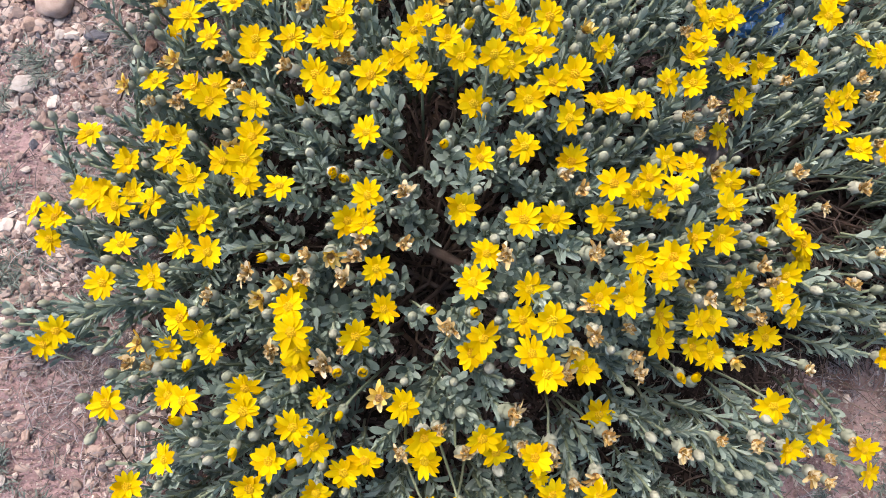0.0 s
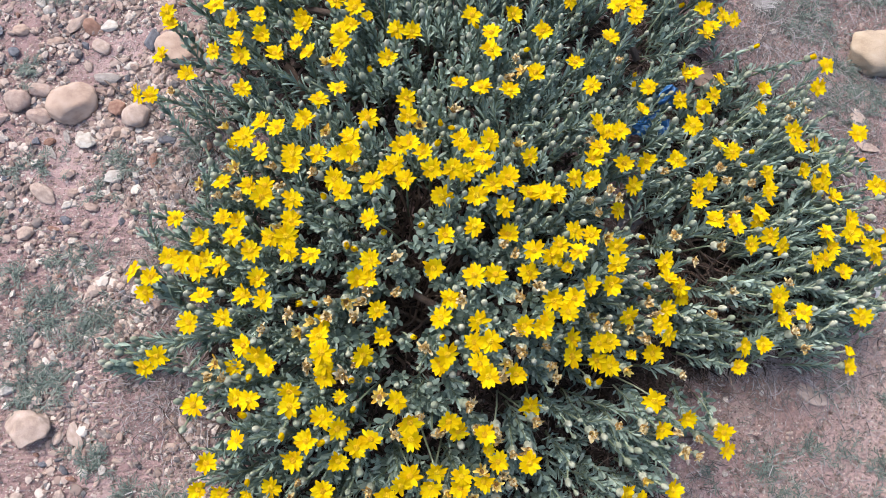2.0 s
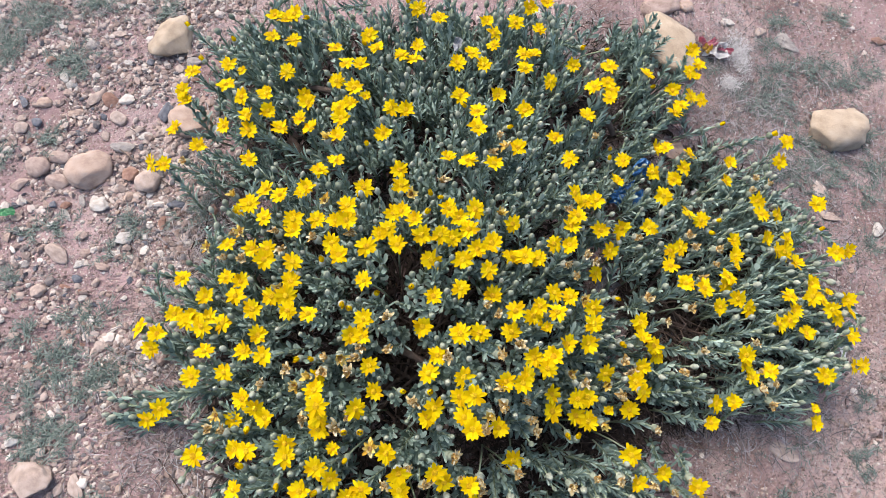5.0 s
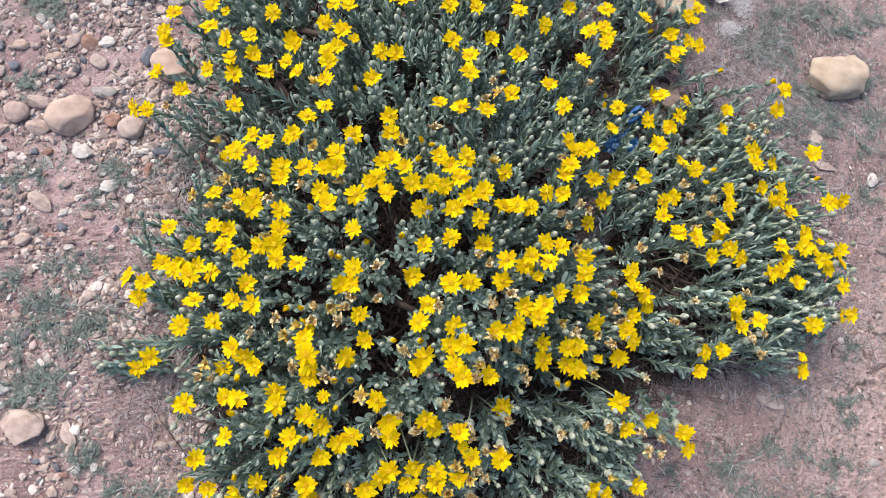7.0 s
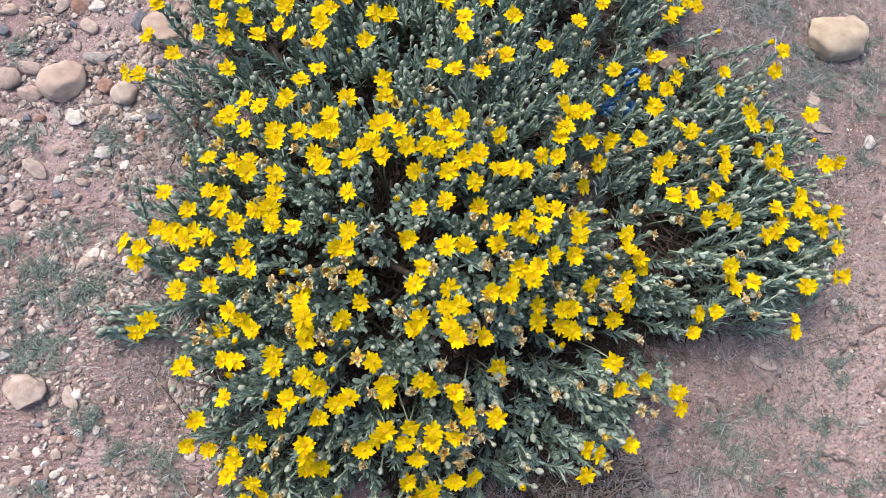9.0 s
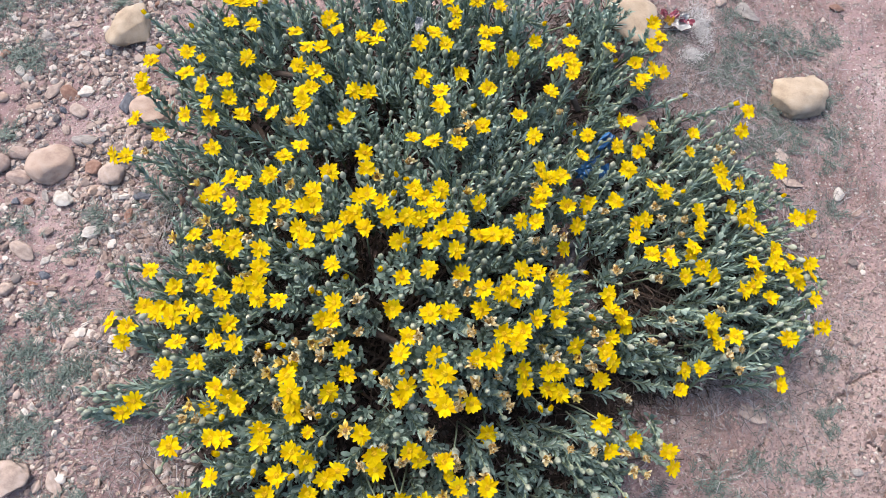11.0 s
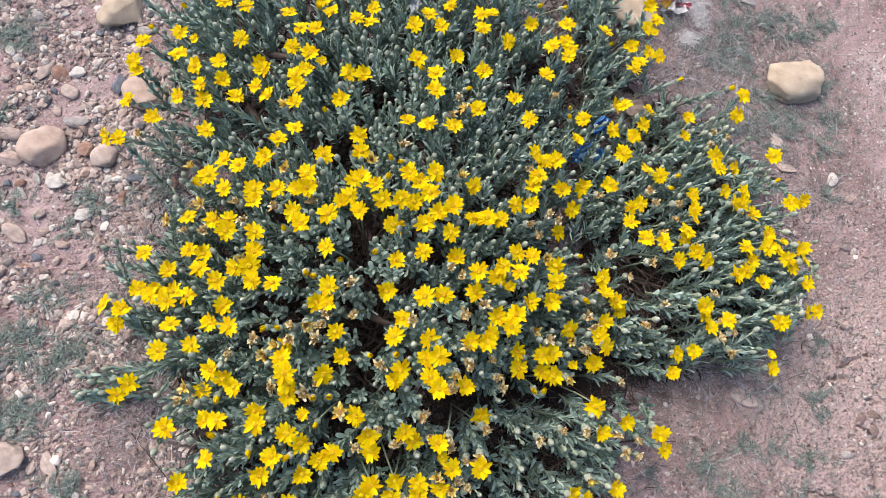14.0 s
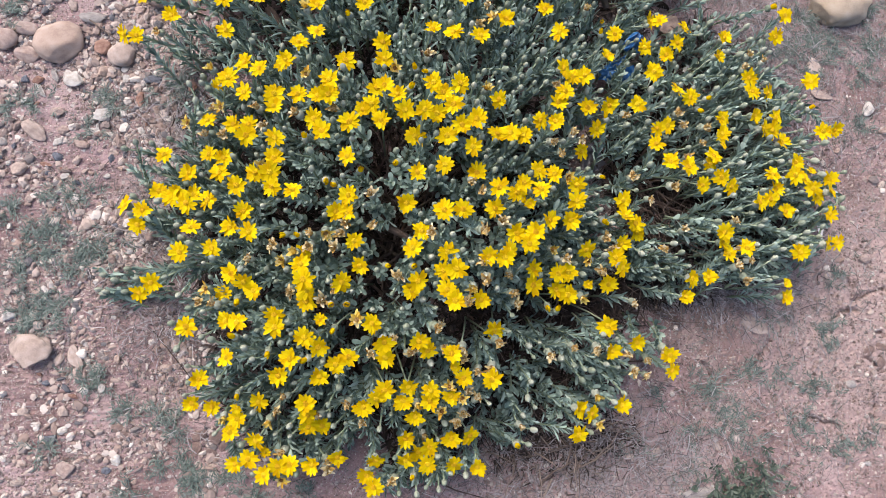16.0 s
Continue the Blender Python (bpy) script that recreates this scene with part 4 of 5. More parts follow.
for plant, root in PLANT.items():
    todo = tips[plant]
    r.shuffle(todo)
    rest = Heap()
    for i, (p, d, size) in enumerate(todo):
        if p.z - d.z * 0.08 * size < 0.004:
            d = Vector((d.x, d.y, max(0.05, (p.z - 0.004) / (0.08 * size)))).normalized()
        m = aim(p, d, r.uniform(0, 6.28), size)
        k = r.randrange(len(SHOOT))
        if i < 280:
            part("leafy_shoot", SHOOT_MESH[k], root, m)
        else:
            v = moved(np.concatenate(SHOOT[k].v), m)
            rest.f.extend([tuple(q + rest.n for q in f) for f in SHOOT[k].f])
            rest.s.extend(SHOOT[k].s)
            rest.v.append(v)
            rest.n += len(v)
    if rest.n:
        part("foliage", rest.mesh("foliage", LEAF, STALK), root, Matrix(), "dense grey-green leafy shoots")["kind"] = "stuff"
    part("stalk_tangle", stalks[plant].mesh("stalk_tangle", STALK), root, Matrix())["kind"] = "stuff"

# woody branches that spread from the base under the leaves
for plant, count in (("main", 90), ("rear", 70), ("east", 70)):
    b = PLANT[plant].location
    todo = tips[plant]
    for i in range(count):
        p, d, _ = r.choice(todo)
        end = p - d * 0.07
        start = Vector((b.x + r.gauss(0, 0.025), b.y + r.gauss(0, 0.025), 0.0))
        pts, rad = [], []
        side = Vector((r.gauss(0, 0.02), r.gauss(0, 0.02), r.uniform(-0.01, 0.03)))
        thick = min(0.0055, 0.0015 + r.expovariate(1 / 0.0011))
        for j in range(9):
            t = j / 8
            q = start.lerp(end, t) + side * math.sin(math.pi * t) + Vector((r.gauss(0, 0.005), r.gauss(0, 0.005), r.gauss(0, 0.003)))
            q.z = max(q.z, 0.004)
            pts.append(tuple(q))
            rad.append(thick * (1 - 0.7 * t))
        part("woody_branch", mesh_of("woody_branch", *tube(pts, rad, 7), BARK), PLANT[plant], Matrix())
for i in range(420):
    plant, cx, cy, sx, sy = (("rear", 0.43, 0.55, 0.06, 0.08), ("east", 0.5, 0.03, 0.06, 0.07), ("east", 0.5, -0.11, 0.06, 0.05), ("main", 0.2, -0.36, 0.06, 0.05), ("main", 0.3, -0.215, 0.09, 0.025), ("main", 0.27, -0.45, 0.07, 0.03),
                             ("east", 0.56, 0.27, 0.05, 0.05))[i % 7 if i > 30 else 0]
    q = Vector((r.gauss(cx, sx), r.gauss(cy, sy), 0.004))
    d = Vector((r.gauss(0, 0.6), r.gauss(-0.1, 0.6), r.uniform(0.1, 0.7))).normalized()
    pts = []
    for j in range(6):
        pts.append(tuple(q))
        q = q + d * r.uniform(0.014, 0.028)
        q.z = max(q.z, 0.005)
        d = (d + Vector((r.gauss(0, 0.2), r.gauss(0, 0.2), r.gauss(-0.05, 0.12)))).normalized()
    thick = min(0.0026, 0.0007 + r.expovariate(1 / 0.0006))
    part("dead_twig", mesh_of("dead_twig", *tube(pts, [thick * (1 - 0.13 * j) for j in range(6)], 6), DEADWOOD), PLANT[plant], Matrix(), "bare dead grey-brown twig")
for plant, pts, thick in (("main", [(-0.1, -0.03, 0.09), (-0.05, -0.05, 0.12), (0.0, -0.08, 0.13), (0.02, -0.1, 0.1)], 0.007),
                          ("rear", [(-0.264, 0.383, 0.12), (-0.247, 0.360, 0.115), (-0.233, 0.330, 0.1), (-0.228, 0.315, 0.07)], 0.008),
                          ("rear", [(0.36, 0.56, 0.1), (0.38, 0.5, 0.09), (0.42, 0.42, 0.05)], 0.008),
                          ("rear", [(-0.24, 0.5, 0.13), (-0.18, 0.49, 0.12), (-0.1, 0.46, 0.08)], 0.006)):
    part("woody_branch", mesh_of("woody_branch", *tube(pts, [thick * q for q in (1.0, 0.95, 0.85, 0.7)][:len(pts)], 8), BARK), PLANT[plant], Matrix(), "bare crooked woody branch")


# ---- stones ----
ICO3, ICO2, ICO1 = ico(4), ico(3), ico(2)
BALL = ico(1)


def stone_mesh(seed, form, colour, base=None):
    r = random.Random(seed)
    v, f = base or ICO3
    v = v.copy()
    off = Vector((r.uniform(0, 90), r.uniform(0, 90), r.uniform(0, 90)))
    for i in range({"blocky": 16, "flake": 8, "round": 11, "worn": 12}[form]):
            n = np.array(Vector((r.gauss(0, 1), r.gauss(0, 1), r.gauss(0, 0.7))).normalized())
            h = r.uniform(0.74, 0.92) if form == "round" or form == "worn" and i > 3 else r.uniform(0.66, 0.8) if form == "worn" else r.uniform(0.48, 0.78)
            if i == 0:
                n, h = np.array(Vector((r.gauss(0, 0.25), r.gauss(0, 0.25), 1)).normalized()), r.uniform(0.6, 0.8)
            d = v @ n - h
            v -= np.outer(np.maximum(d, 0) * 0.92, n)
    v[:, :2] /= np.abs(v[:, :2]).max(axis=0)
    out = []
    for p in v:
        q = Vector(p)
        k = 1 + (0.06 if form == "round" else 0.15) * noise.noise(q * 1.1 + off) + (0.04 if form == "round" else 0.06) * noise.noise(q * 3.5 + off) + 0.026 * noise.noise(q * 9 + off) + 0.012 * noise.noise(q * 21 + off)
        out.append(q * k)
    return mesh_of("stone", [tuple(q) for q in out], f, ROCK[colour], smooth=base is not ICO1)


SAY = {"tan": "smooth tan stone lying on the soil", "cream": "large cream-coloured stone with chipped faces on the soil", "pale": "pale greyish pebble among the gravel",
       "white": "chalky white stone on the gravel", "pink": "dusty pinkish stone sunk in the soil", "red": "dark reddish-brown stone on the gravel",
       "slate": "dark blue-grey slate stone on the gravel", "clod": "crumbling reddish-brown clod of dry earth", "grey": "flat grey stone lying on the soil"}
stones_made = []


def place_stone(colour, form, x, y, length, width, turn):
    n = len(stones_made)
    r = random.Random(n)
    flat = {"worn": 0.6, "blocky": 0.52, "round": 0.54, "flake": 0.3}[form]
    h = min(length, width) * flat
    ob = tagged(new("clod" if colour == "clod" else "stone", stone_mesh(100 + n, form, colour, ICO3 if length > 0.06 else ICO2)), SAY[colour], "clod" if colour == "clod" else "stone", group="clods of earth" if colour == "clod" else "stones on the ground")
    ob.matrix_world = pose(x, y, float(gz(x, y)) + h * 0.25, r.uniform(-9, 9), r.uniform(-9, 9), turn) @ Matrix.Diagonal((length * 0.53, width * 0.53, h * 0.55, 1))
    stones_made.append((x, y, 0.5 * max(length, width)))


for colour, form, x, y, length, width, turn in (
    ("cream", "blocky", -0.555, 0.715, 0.101, 0.109, 0),
    ("tan", "round", -0.496, 0.491, 0.098, 0.077, -17),
    ("tan", "round", -0.699, 0.379, 0.094, 0.079, 35),
    ("pale", "round", -0.577, 0.350, 0.055, 0.056, 40),
    ("white", "blocky", -0.673, 0.304, 0.052, 0.040, -27),
    ("white", "blocky", -0.612, 0.228, 0.042, 0.030, 7),
    ("slate", "blocky", -0.557, 0.517, 0.056, 0.031, 73),
    ("slate", "blocky", -0.519, 0.298, 0.044, 0.023, -6),
    ("red", "blocky", -0.679, 0.550, 0.048, 0.034, -32),
    ("white", "blocky", -0.643, 0.549, 0.039, 0.029, 0),
    ("pale", "round", -0.657, 0.504, 0.039, 0.029, -46),
    ("pale", "blocky", -0.713, 0.557, 0.058, 0.026, 43),
    ("pink", "round", -0.809, 0.390, 0.048, 0.048, 0),
    ("pink", "blocky", -0.772, 0.412, 0.046, 0.039, 23),
    ("pink", "blocky", -0.761, 0.357, 0.054, 0.039, -22),
    ("pink", "blocky", -0.844, 0.349, 0.049, 0.027, 23),
    ("red", "blocky", -0.614, 0.370, 0.039, 0.035, 0),
    ("pale", "round", -0.741, 0.194, 0.057, 0.030, -39),
):
    place_stone(colour, form, x, y, length, width, turn)
for colour, form, x, y, length, width, turn in (
    ("tan", "round", -0.835, 0.276, 0.022, 0.019, -1),
    ("white", "blocky", -0.737, 0.280, 0.034, 0.014, -64),
    ("grey", "blocky", -0.711, 0.311, 0.032, 0.013, -73),
    ("pale", "blocky", -0.765, 0.117, 0.032, 0.028, -1),
    ("white", "blocky", -0.787, 0.610, 0.036, 0.024, -58),
    ("white", "blocky", -0.767, 0.590, 0.023, 0.022, 24),
    ("tan", "round", -0.818, 0.544, 0.030, 0.026, 11),
    ("slate", "blocky", -0.828, 0.496, 0.023, 0.027, 0),
    ("slate", "blocky", -0.863, 0.549, 0.032, 0.017, -57),
    ("pale", "round", -0.858, 0.483, 0.029, 0.029, 17),
    ("pale", "round", -0.863, 0.508, 0.019, 0.017, 0),
    ("tan", "round", -0.750, 0.519, 0.037, 0.019, 5),
    ("pink", "blocky", -0.631, 0.605, 0.036, 0.014, -71),
    ("white", "round", -0.589, 0.672, 0.024, 0.019, -23),
    ("white", "round", -0.682, 0.700, 0.022, 0.012, 0),
    ("pale", "blocky", -0.679, 0.726, 0.032, 0.022, 25),
    ("grey", "round", -0.738, 0.695, 0.025, 0.026, 0),
    ("slate", "blocky", -0.602, 0.649, 0.020, 0.017, 0),
):
    place_stone(colour, form, x, y, length, width, turn)
for colour, form, x, y, length, width, turn in (
    ("grey", "round", -0.509, 0.649, 0.032, 0.027, 0),
    ("pink", "round", -0.524, 0.604, 0.022, 0.021, 0),
    ("white", "blocky", -0.594, 0.461, 0.033, 0.018, 11),
    ("pale", "blocky", -0.619, 0.471, 0.044, 0.016, 17),
    ("grey", "blocky", -0.639, 0.435, 0.054, 0.030, 0),
    ("pink", "round", -0.548, 0.450, 0.020, 0.019, 0),
    ("white", "blocky", -0.561, 0.420, 0.028, 0.015, 68),
    ("pale", "round", -0.681, 0.463, 0.028, 0.016, -66),
    ("pink", "round", -0.701, 0.233, 0.027, 0.020, -1),
    ("pink", "round", -0.689, 0.195, 0.022, 0.019, -1),
    ("white", "blocky", -0.697, 0.171, 0.023, 0.014, 21),
    ("pink", "blocky", -0.652, 0.164, 0.034, 0.019, -12),
    ("white", "blocky", -0.632, 0.191, 0.027, 0.016, -1),
    ("white", "blocky", -0.597, 0.184, 0.028, 0.011, -22),
    ("white", "blocky", -0.536, 0.189, 0.017, 0.015, -1),
    ("white", "blocky", -0.574, 0.228, 0.016, 0.015, -1),
    ("slate", "blocky", -0.573, 0.210, 0.017, 0.015, -1),
    ("slate", "blocky", -0.696, 0.139, 0.021, 0.016, -12),
):
    place_stone(colour, form, x, y, length, width, turn)
for colour, form, x, y, length, width, turn in (
    ("white", "round", -0.569, 0.301, 0.019, 0.017, -1),
    ("pink", "blocky", -0.510, 0.320, 0.023, 0.018, -1),
    ("red", "blocky", -0.741, 0.301, 0.021, 0.018, -1),
    ("pink", "blocky", -0.780, 0.303, 0.024, 0.014, -72),
    ("slate", "blocky", -0.768, 0.304, 0.017, 0.017, -1),
    ("slate", "blocky", -0.818, 0.228, 0.021, 0.012, -1),
    ("grey", "round", -0.801, 0.173, 0.017, 0.017, -1),
    ("pale", "round", -0.621, 0.005, 0.021, 0.015, -1),
    ("pale", "blocky", -0.641, -0.011, 0.026, 0.015, 66),
    ("pink", "blocky", -0.741, 0.006, 0.023, 0.014, -55),
    ("pale", "round", -0.797, 0.027, 0.021, 0.016, -1),
    ("pale", "blocky", -0.724, -0.238, 0.079, 0.075, 24),
    ("pale", "blocky", -0.640, -0.253, 0.045, 0.027, -63),
    ("pale", "blocky", -0.670, -0.257, 0.028, 0.019, 65),
    ("cream", "worn", 0.966, 0.45, 0.128, 0.118, 164),
    ("cream", "round", 0.607, 0.692, 0.188, 0.121, -73),
    ("pink", "blocky", 0.601, 0.807, 0.103, 0.059, 17),
    ("tan", "round", 0.672, 0.808, 0.034, 0.035, 0),
):
    place_stone(colour, form, x, y, length, width, turn)
for colour, form, x, y, length, width, turn in (
    ("pale", "blocky", 0.840, 0.724, 0.038, 0.027, 21),
    ("white", "blocky", 0.769, 0.758, 0.033, 0.021, -25),
    ("grey", "blocky", 0.902, 0.696, 0.062, 0.035, -45),
    ("white", "round", 0.748, 0.512, 0.019, 0.014, 0),
    ("white", "round", 0.830, 0.396, 0.015, 0.013, 0),
    ("white", "blocky", 1.000, 0.206, 0.034, 0.027, -96),
    ("pale", "flake", 0.889, 0.302, 0.041, 0.039, -24),
    ("pale", "blocky", 0.899, 0.240, 0.049, 0.023, -12),
    ("pale", "flake", 0.680, -0.248, 0.058, 0.034, -22),
    ("pale", "round", 0.851, -0.154, 0.015, 0.015, -59),
    ("pale", "flake", 0.869, -0.008, 0.048, 0.026, -89),
    ("red", "blocky", 1.142, 0.702, 0.042, 0.025, -12),
    ("tan", "blocky", 0.568, 0.402, 0.056, 0.054, 0),
    ("white", "blocky", -0.601, -0.274, 0.023, 0.018, -31),
    ("pink", "blocky", -0.645, -0.453, 0.032, 0.029, 28),
    ("pale", "blocky", -0.659, -0.351, 0.021, 0.020, 17),
    ("white", "blocky", -0.658, -0.327, 0.015, 0.010, -2),
    ("pale", "round", -0.729, -0.348, 0.019, 0.014, -2),
):
    place_stone(colour, form, x, y, length, width, turn)
for colour, form, x, y, length, width, turn in (
    ("white", "blocky", -0.706, -0.374, 0.017, 0.011, -3),
    ("slate", "blocky", -0.692, -0.299, 0.015, 0.012, -2),
    ("slate", "blocky", -0.677, -0.400, 0.030, 0.018, -3),
    ("slate", "blocky", -0.576, -0.460, 0.017, 0.014, -3),
    ("pink", "blocky", -0.497, -0.423, 0.019, 0.013, -68),
    ("pale", "blocky", -0.724, -0.403, 0.020, 0.013, -76),
    ("pink", "blocky", -0.451, -0.243, 0.038, 0.026, -31),
    ("tan", "round", -0.527, -0.281, 0.011, 0.009, -2),
    ("pink", "blocky", -0.682, -0.310, 0.019, 0.010, 18),
    ("white", "round", 0.471, -0.250, 0.010, 0.010, -2),
    ("white", "blocky", 0.495, -0.377, 0.011, 0.010, -2),
    ("grey", "round", 0.864, -0.376, 0.020, 0.016, -2),
    ("pale", "round", 0.452, -0.483, 0.017, 0.013, -3),
    ("white", "blocky", 0.874, -0.528, 0.017, 0.011, -3),
    ("white", "blocky", 0.236, -0.497, 0.013, 0.008, -3),
    ("white", "round", 0.192, -0.530, 0.010, 0.008, -3),
    ("grey", "flake", 0.530, -0.572, 0.090, 0.034, 4),
):
    place_stone(colour, form, x, y, length, width, turn)

for x, y, length, width, turn in ((-0.412, -0.405, 0.030, 0.022, 20), (-0.385, -0.412, 0.028, 0.024, -30), (-0.418, -0.432, 0.026, 0.020, 70), (-0.392, -0.438, 0.027, 0.019, 10), (-0.367, -0.430, 0.022, 0.018, 50),
                                  (-0.560, -0.384, 0.022, 0.017, 15), (-0.545, -0.398, 0.018, 0.015, -40), (0.914, -0.312, 0.026, 0.018, 25), (0.943, -0.306, 0.024, 0.016, -20), (0.935, -0.336, 0.028, 0.018, 60)):
    place_stone("clod", "flake", x, y, length, width, turn)

# loose pebbles between the larger stones, densest on the stony side
r = random.Random(21)
PEBBLE = [(c, stone_mesh(700 + i, "blocky", c, ICO1)) for i, c in enumerate(("pink", "pale", "white", "pink", "slate", "white", "red", "tan", "pink", "pale"))]
placed = list(stones_made)
count = 0
while count < 290:
    x = -0.5 - abs(r.gauss(0, 0.26)) if r.random() < 0.8 else r.uniform(-0.6, 1.2)
    y = r.uniform(-0.65, 1.0) if r.random() < 0.35 else r.gauss(0.3, 0.25)
    if x < -1.2 or any(inside(OUTLINE[k], x, y) for k in OUTLINE):
        continue
    size = min(0.026, 0.009 + r.expovariate(1 / 0.004))
    if any(math.hypot(x - a, y - b) < c + size * 0.5 for a, b, c in placed):
        continue
    colour, me = r.choice(PEBBLE)
    ob = tagged(new("pebble", me), SAY[colour].replace("large ", ""), "pebble", group="loose pebbles")
    k = size * 0.5
    ob.matrix_world = pose(x, y, float(gz(x, y)) + k * 0.35, r.uniform(-25, 25), r.uniform(-25, 25), r.uniform(0, 360)) @ Matrix.Diagonal((k * r.uniform(1, 1.4), k * r.uniform(0.75, 1.05), k * r.uniform(0.6, 0.9), 1))
    placed.append((x, y, k))
    count += 1


def gravel(name, number, low, high, base, seed, label, stony):
    """Grit too small and plentiful to count, in one mesh."""
    r = np.random.RandomState(seed)
    x = np.where(r.rand(number) < stony, -0.38 - np.abs(r.normal(0, 0.36, number)), r.uniform(-1.3, 1.5, number))
    y = r.uniform(-0.8, 1.35, number)
    bare = (x < 0) & (y < -0.12) & (r.rand(number) < (0.35 if high > 0.004 else 0.0))
    x = np.where(bare, -0.45 - np.abs(r.normal(0, 0.3, number)), x)
    y = np.where(bare, r.uniform(-0.1, 0.9, number), y)
    clump = np.sin(11 * x + 3 * np.sin(7 * y)) * np.sin(9 * y + 1 + 3 * np.sin(8 * x)) + 0.5 * np.sin(31 * x + 17 * y) * np.sin(27 * y - 13 * x)
    keep = clump > r.uniform(-0.9, 0.35 if high > 0.004 else -0.1, number)
    x, y, number = x[keep], y[keep], int(keep.sum())
    s = low + (high - low) * r.rand(number) ** 1.6
    bv, bf = base
    k = len(bv)
    a = r.uniform(0, 6.28, number)
    b = bv[None] * (1 + (0.22 if k < 20 else 0.08) * r.randn(number, k, 1).clip(-1.5, 1.5)) * (s[:, None] * r.uniform(0.5, 1.4, (number, 3)))[:, None, :] * (1, 1, 0.75)
    c, d = np.cos(a)[:, None], np.sin(a)[:, None]
    v = np.stack([b[..., 0] * c - b[..., 1] * d + x[:, None], b[..., 0] * d + b[..., 1] * c + y[:, None], b[..., 2] + (gz(x, y) + s * r.uniform(-0.1, 0.35, number))[:, None]], -1)
    f = (np.array(bf)[None] + (np.arange(number) * k)[:, None, None]).reshape(-1, 3)
    return tagged(new(name, mesh_of(name, v.reshape(-1, 3), f.tolist(), GRIT, smooth=False)), label, "gravel", kind="stuff")


pebble_base = ICO1[0] * (1 - 0.25 * np.abs(np.random.RandomState(5).randn(len(ICO1[0]), 1)).clip(0, 1)), ICO1[1]
gravel("coarse_gravel", 4200, 0.004, 0.0105, pebble_base, 24, "coarse angular pinkish pebbles", 0.93)
gravel("gravel", 27000, 0.0016, 0.007, BALL, 4, "mixed pinkish grey and white gravel", 0.8)
gravel("gravel", 6500, 0.001, 0.0042, BALL, 14, "scattered small gravel on the soil", 0.0)
gravel("grit", 90000, 0.0007, 0.0026, (np.array([(1, 0, 0), (-1, 0, 0), (0, 1, 0), (0, -1, 0), (0, 0, 1), (0, 0, -1)], dtype=float), [(0, 2, 4), (2, 1, 4), (1, 3, 4), (3, 0, 4), (2, 0, 5), (1, 2, 5), (3, 1, 5), (0, 3, 5)]), 9, "fine pale grit on the soil", 0.6)


# ---- dry litter and grass ----
def strip(r, x, y, z, length, width, a, curl, rise, lift=0.0):
    pts = []
    for j in range(5):
        t = j / 4
        pts.append((x + math.cos(a) * length * t, y + math.sin(a) * length * t, z + rise * length * math.sin(math.pi * t * (1 - lift * 0.5)) + 0.001))
        a += curl
    v, f = [], []
    for j, p in enumerate(pts):
        w = width * 0.5 * (1 - 0.75 * (j / 4) ** 2)
        v += [(p[0] - math.sin(a) * w, p[1] + math.cos(a) * w, p[2] + w * 0.5), (p[0] + math.sin(a) * w, p[1] - math.cos(a) * w, p[2])]
    for j in range(4):
        f.append((2 * j, 2 * j + 1, 2 * j + 3, 2 * j + 2))
    return v, f


hp = Heap()
made = 0
r = random.Random(31)
while made < 2600:
    k = r.choice(("main", "main", "rear", "east", "east"))
    poly = OUTLINE[k]
    q = r.choice(poly)
    x, y = q[0] + r.gauss(0, 0.07), q[1] + r.gauss(0, 0.07)
    hp.add(*strip(r, x, y, float(gz(x, y)) + r.uniform(0, 0.008), r.uniform(0.012, 0.05), r.uniform(0.0009, 0.002), r.uniform(0, 6.28), r.gauss(0, 0.08), r.uniform(0, 0.12)))
    made += 1
for cx, cy, rx, ry, n in ((0.22, -0.47, 0.22, 0.1, 900), (0.42, -0.5, 0.16, 0.09, 900), (0.5, -0.175, 0.2, 0.035, 1300), (0.66, -0.2, 0.12, 0.05, 500), (0.72, 0.58, 0.22, 0.25, 900), (-0.47, 0.22, 0.09, 0.1, 180), (0.45, 0.52, 0.1, 0.08, 300),
                          (0.5, 0.2, 0.16, 0.16, 500), (0.4, 0.0, 0.12, 0.12, 350), (-0.6, 0.95, 0.5, 0.2, 700), (0.44, 0.66, 0.1, 0.14, 900), (0.6, -0.4, 0.4, 0.2, 330), (0.86, 0.45, 0.26, 0.36, 3000), (0.74, 0.5, 0.12, 0.25, 1400), (0.3, -0.5, 0.3, 0.12, 1200), (0.72, -0.32, 0.3, 0.25, 300), (-0.75, 0.85, 0.35, 0.2, 900), (-0.44, 0.03, 0.1, 0.25, 1300), (-0.5, -0.2, 0.08, 0.08, 350)):
    for _ in range(n):
        x, y = cx + rx * r.gauss(0, 0.6), cy + ry * r.gauss(0, 0.6)
        hp.add(*strip(r, x, y, float(gz(x, y)) + r.uniform(0, 0.01), 0.01 + r.expovariate(1 / 0.014), r.uniform(0.0006, 0.0016), r.uniform(0, 6.28), r.gauss(0, 0.08), r.uniform(0, 0.15)))
for _ in range(5200):
    x, y = r.uniform(-1.2, 1.4), r.uniform(-0.8, 1.3)
    hp.add(*strip(r, x, y, float(gz(x, y)) + r.uniform(0, 0.004), r.uniform(0.006, 0.03), r.uniform(0.0006, 0.0014), r.uniform(0, 6.28), r.gauss(0, 0.08), r.uniform(0, 0.12)))
tagged(new("straw_litter", hp.mesh("straw_litter", STRAW)), "dry greyish straw and dead stems littering the soil", "litter", kind="stuff")


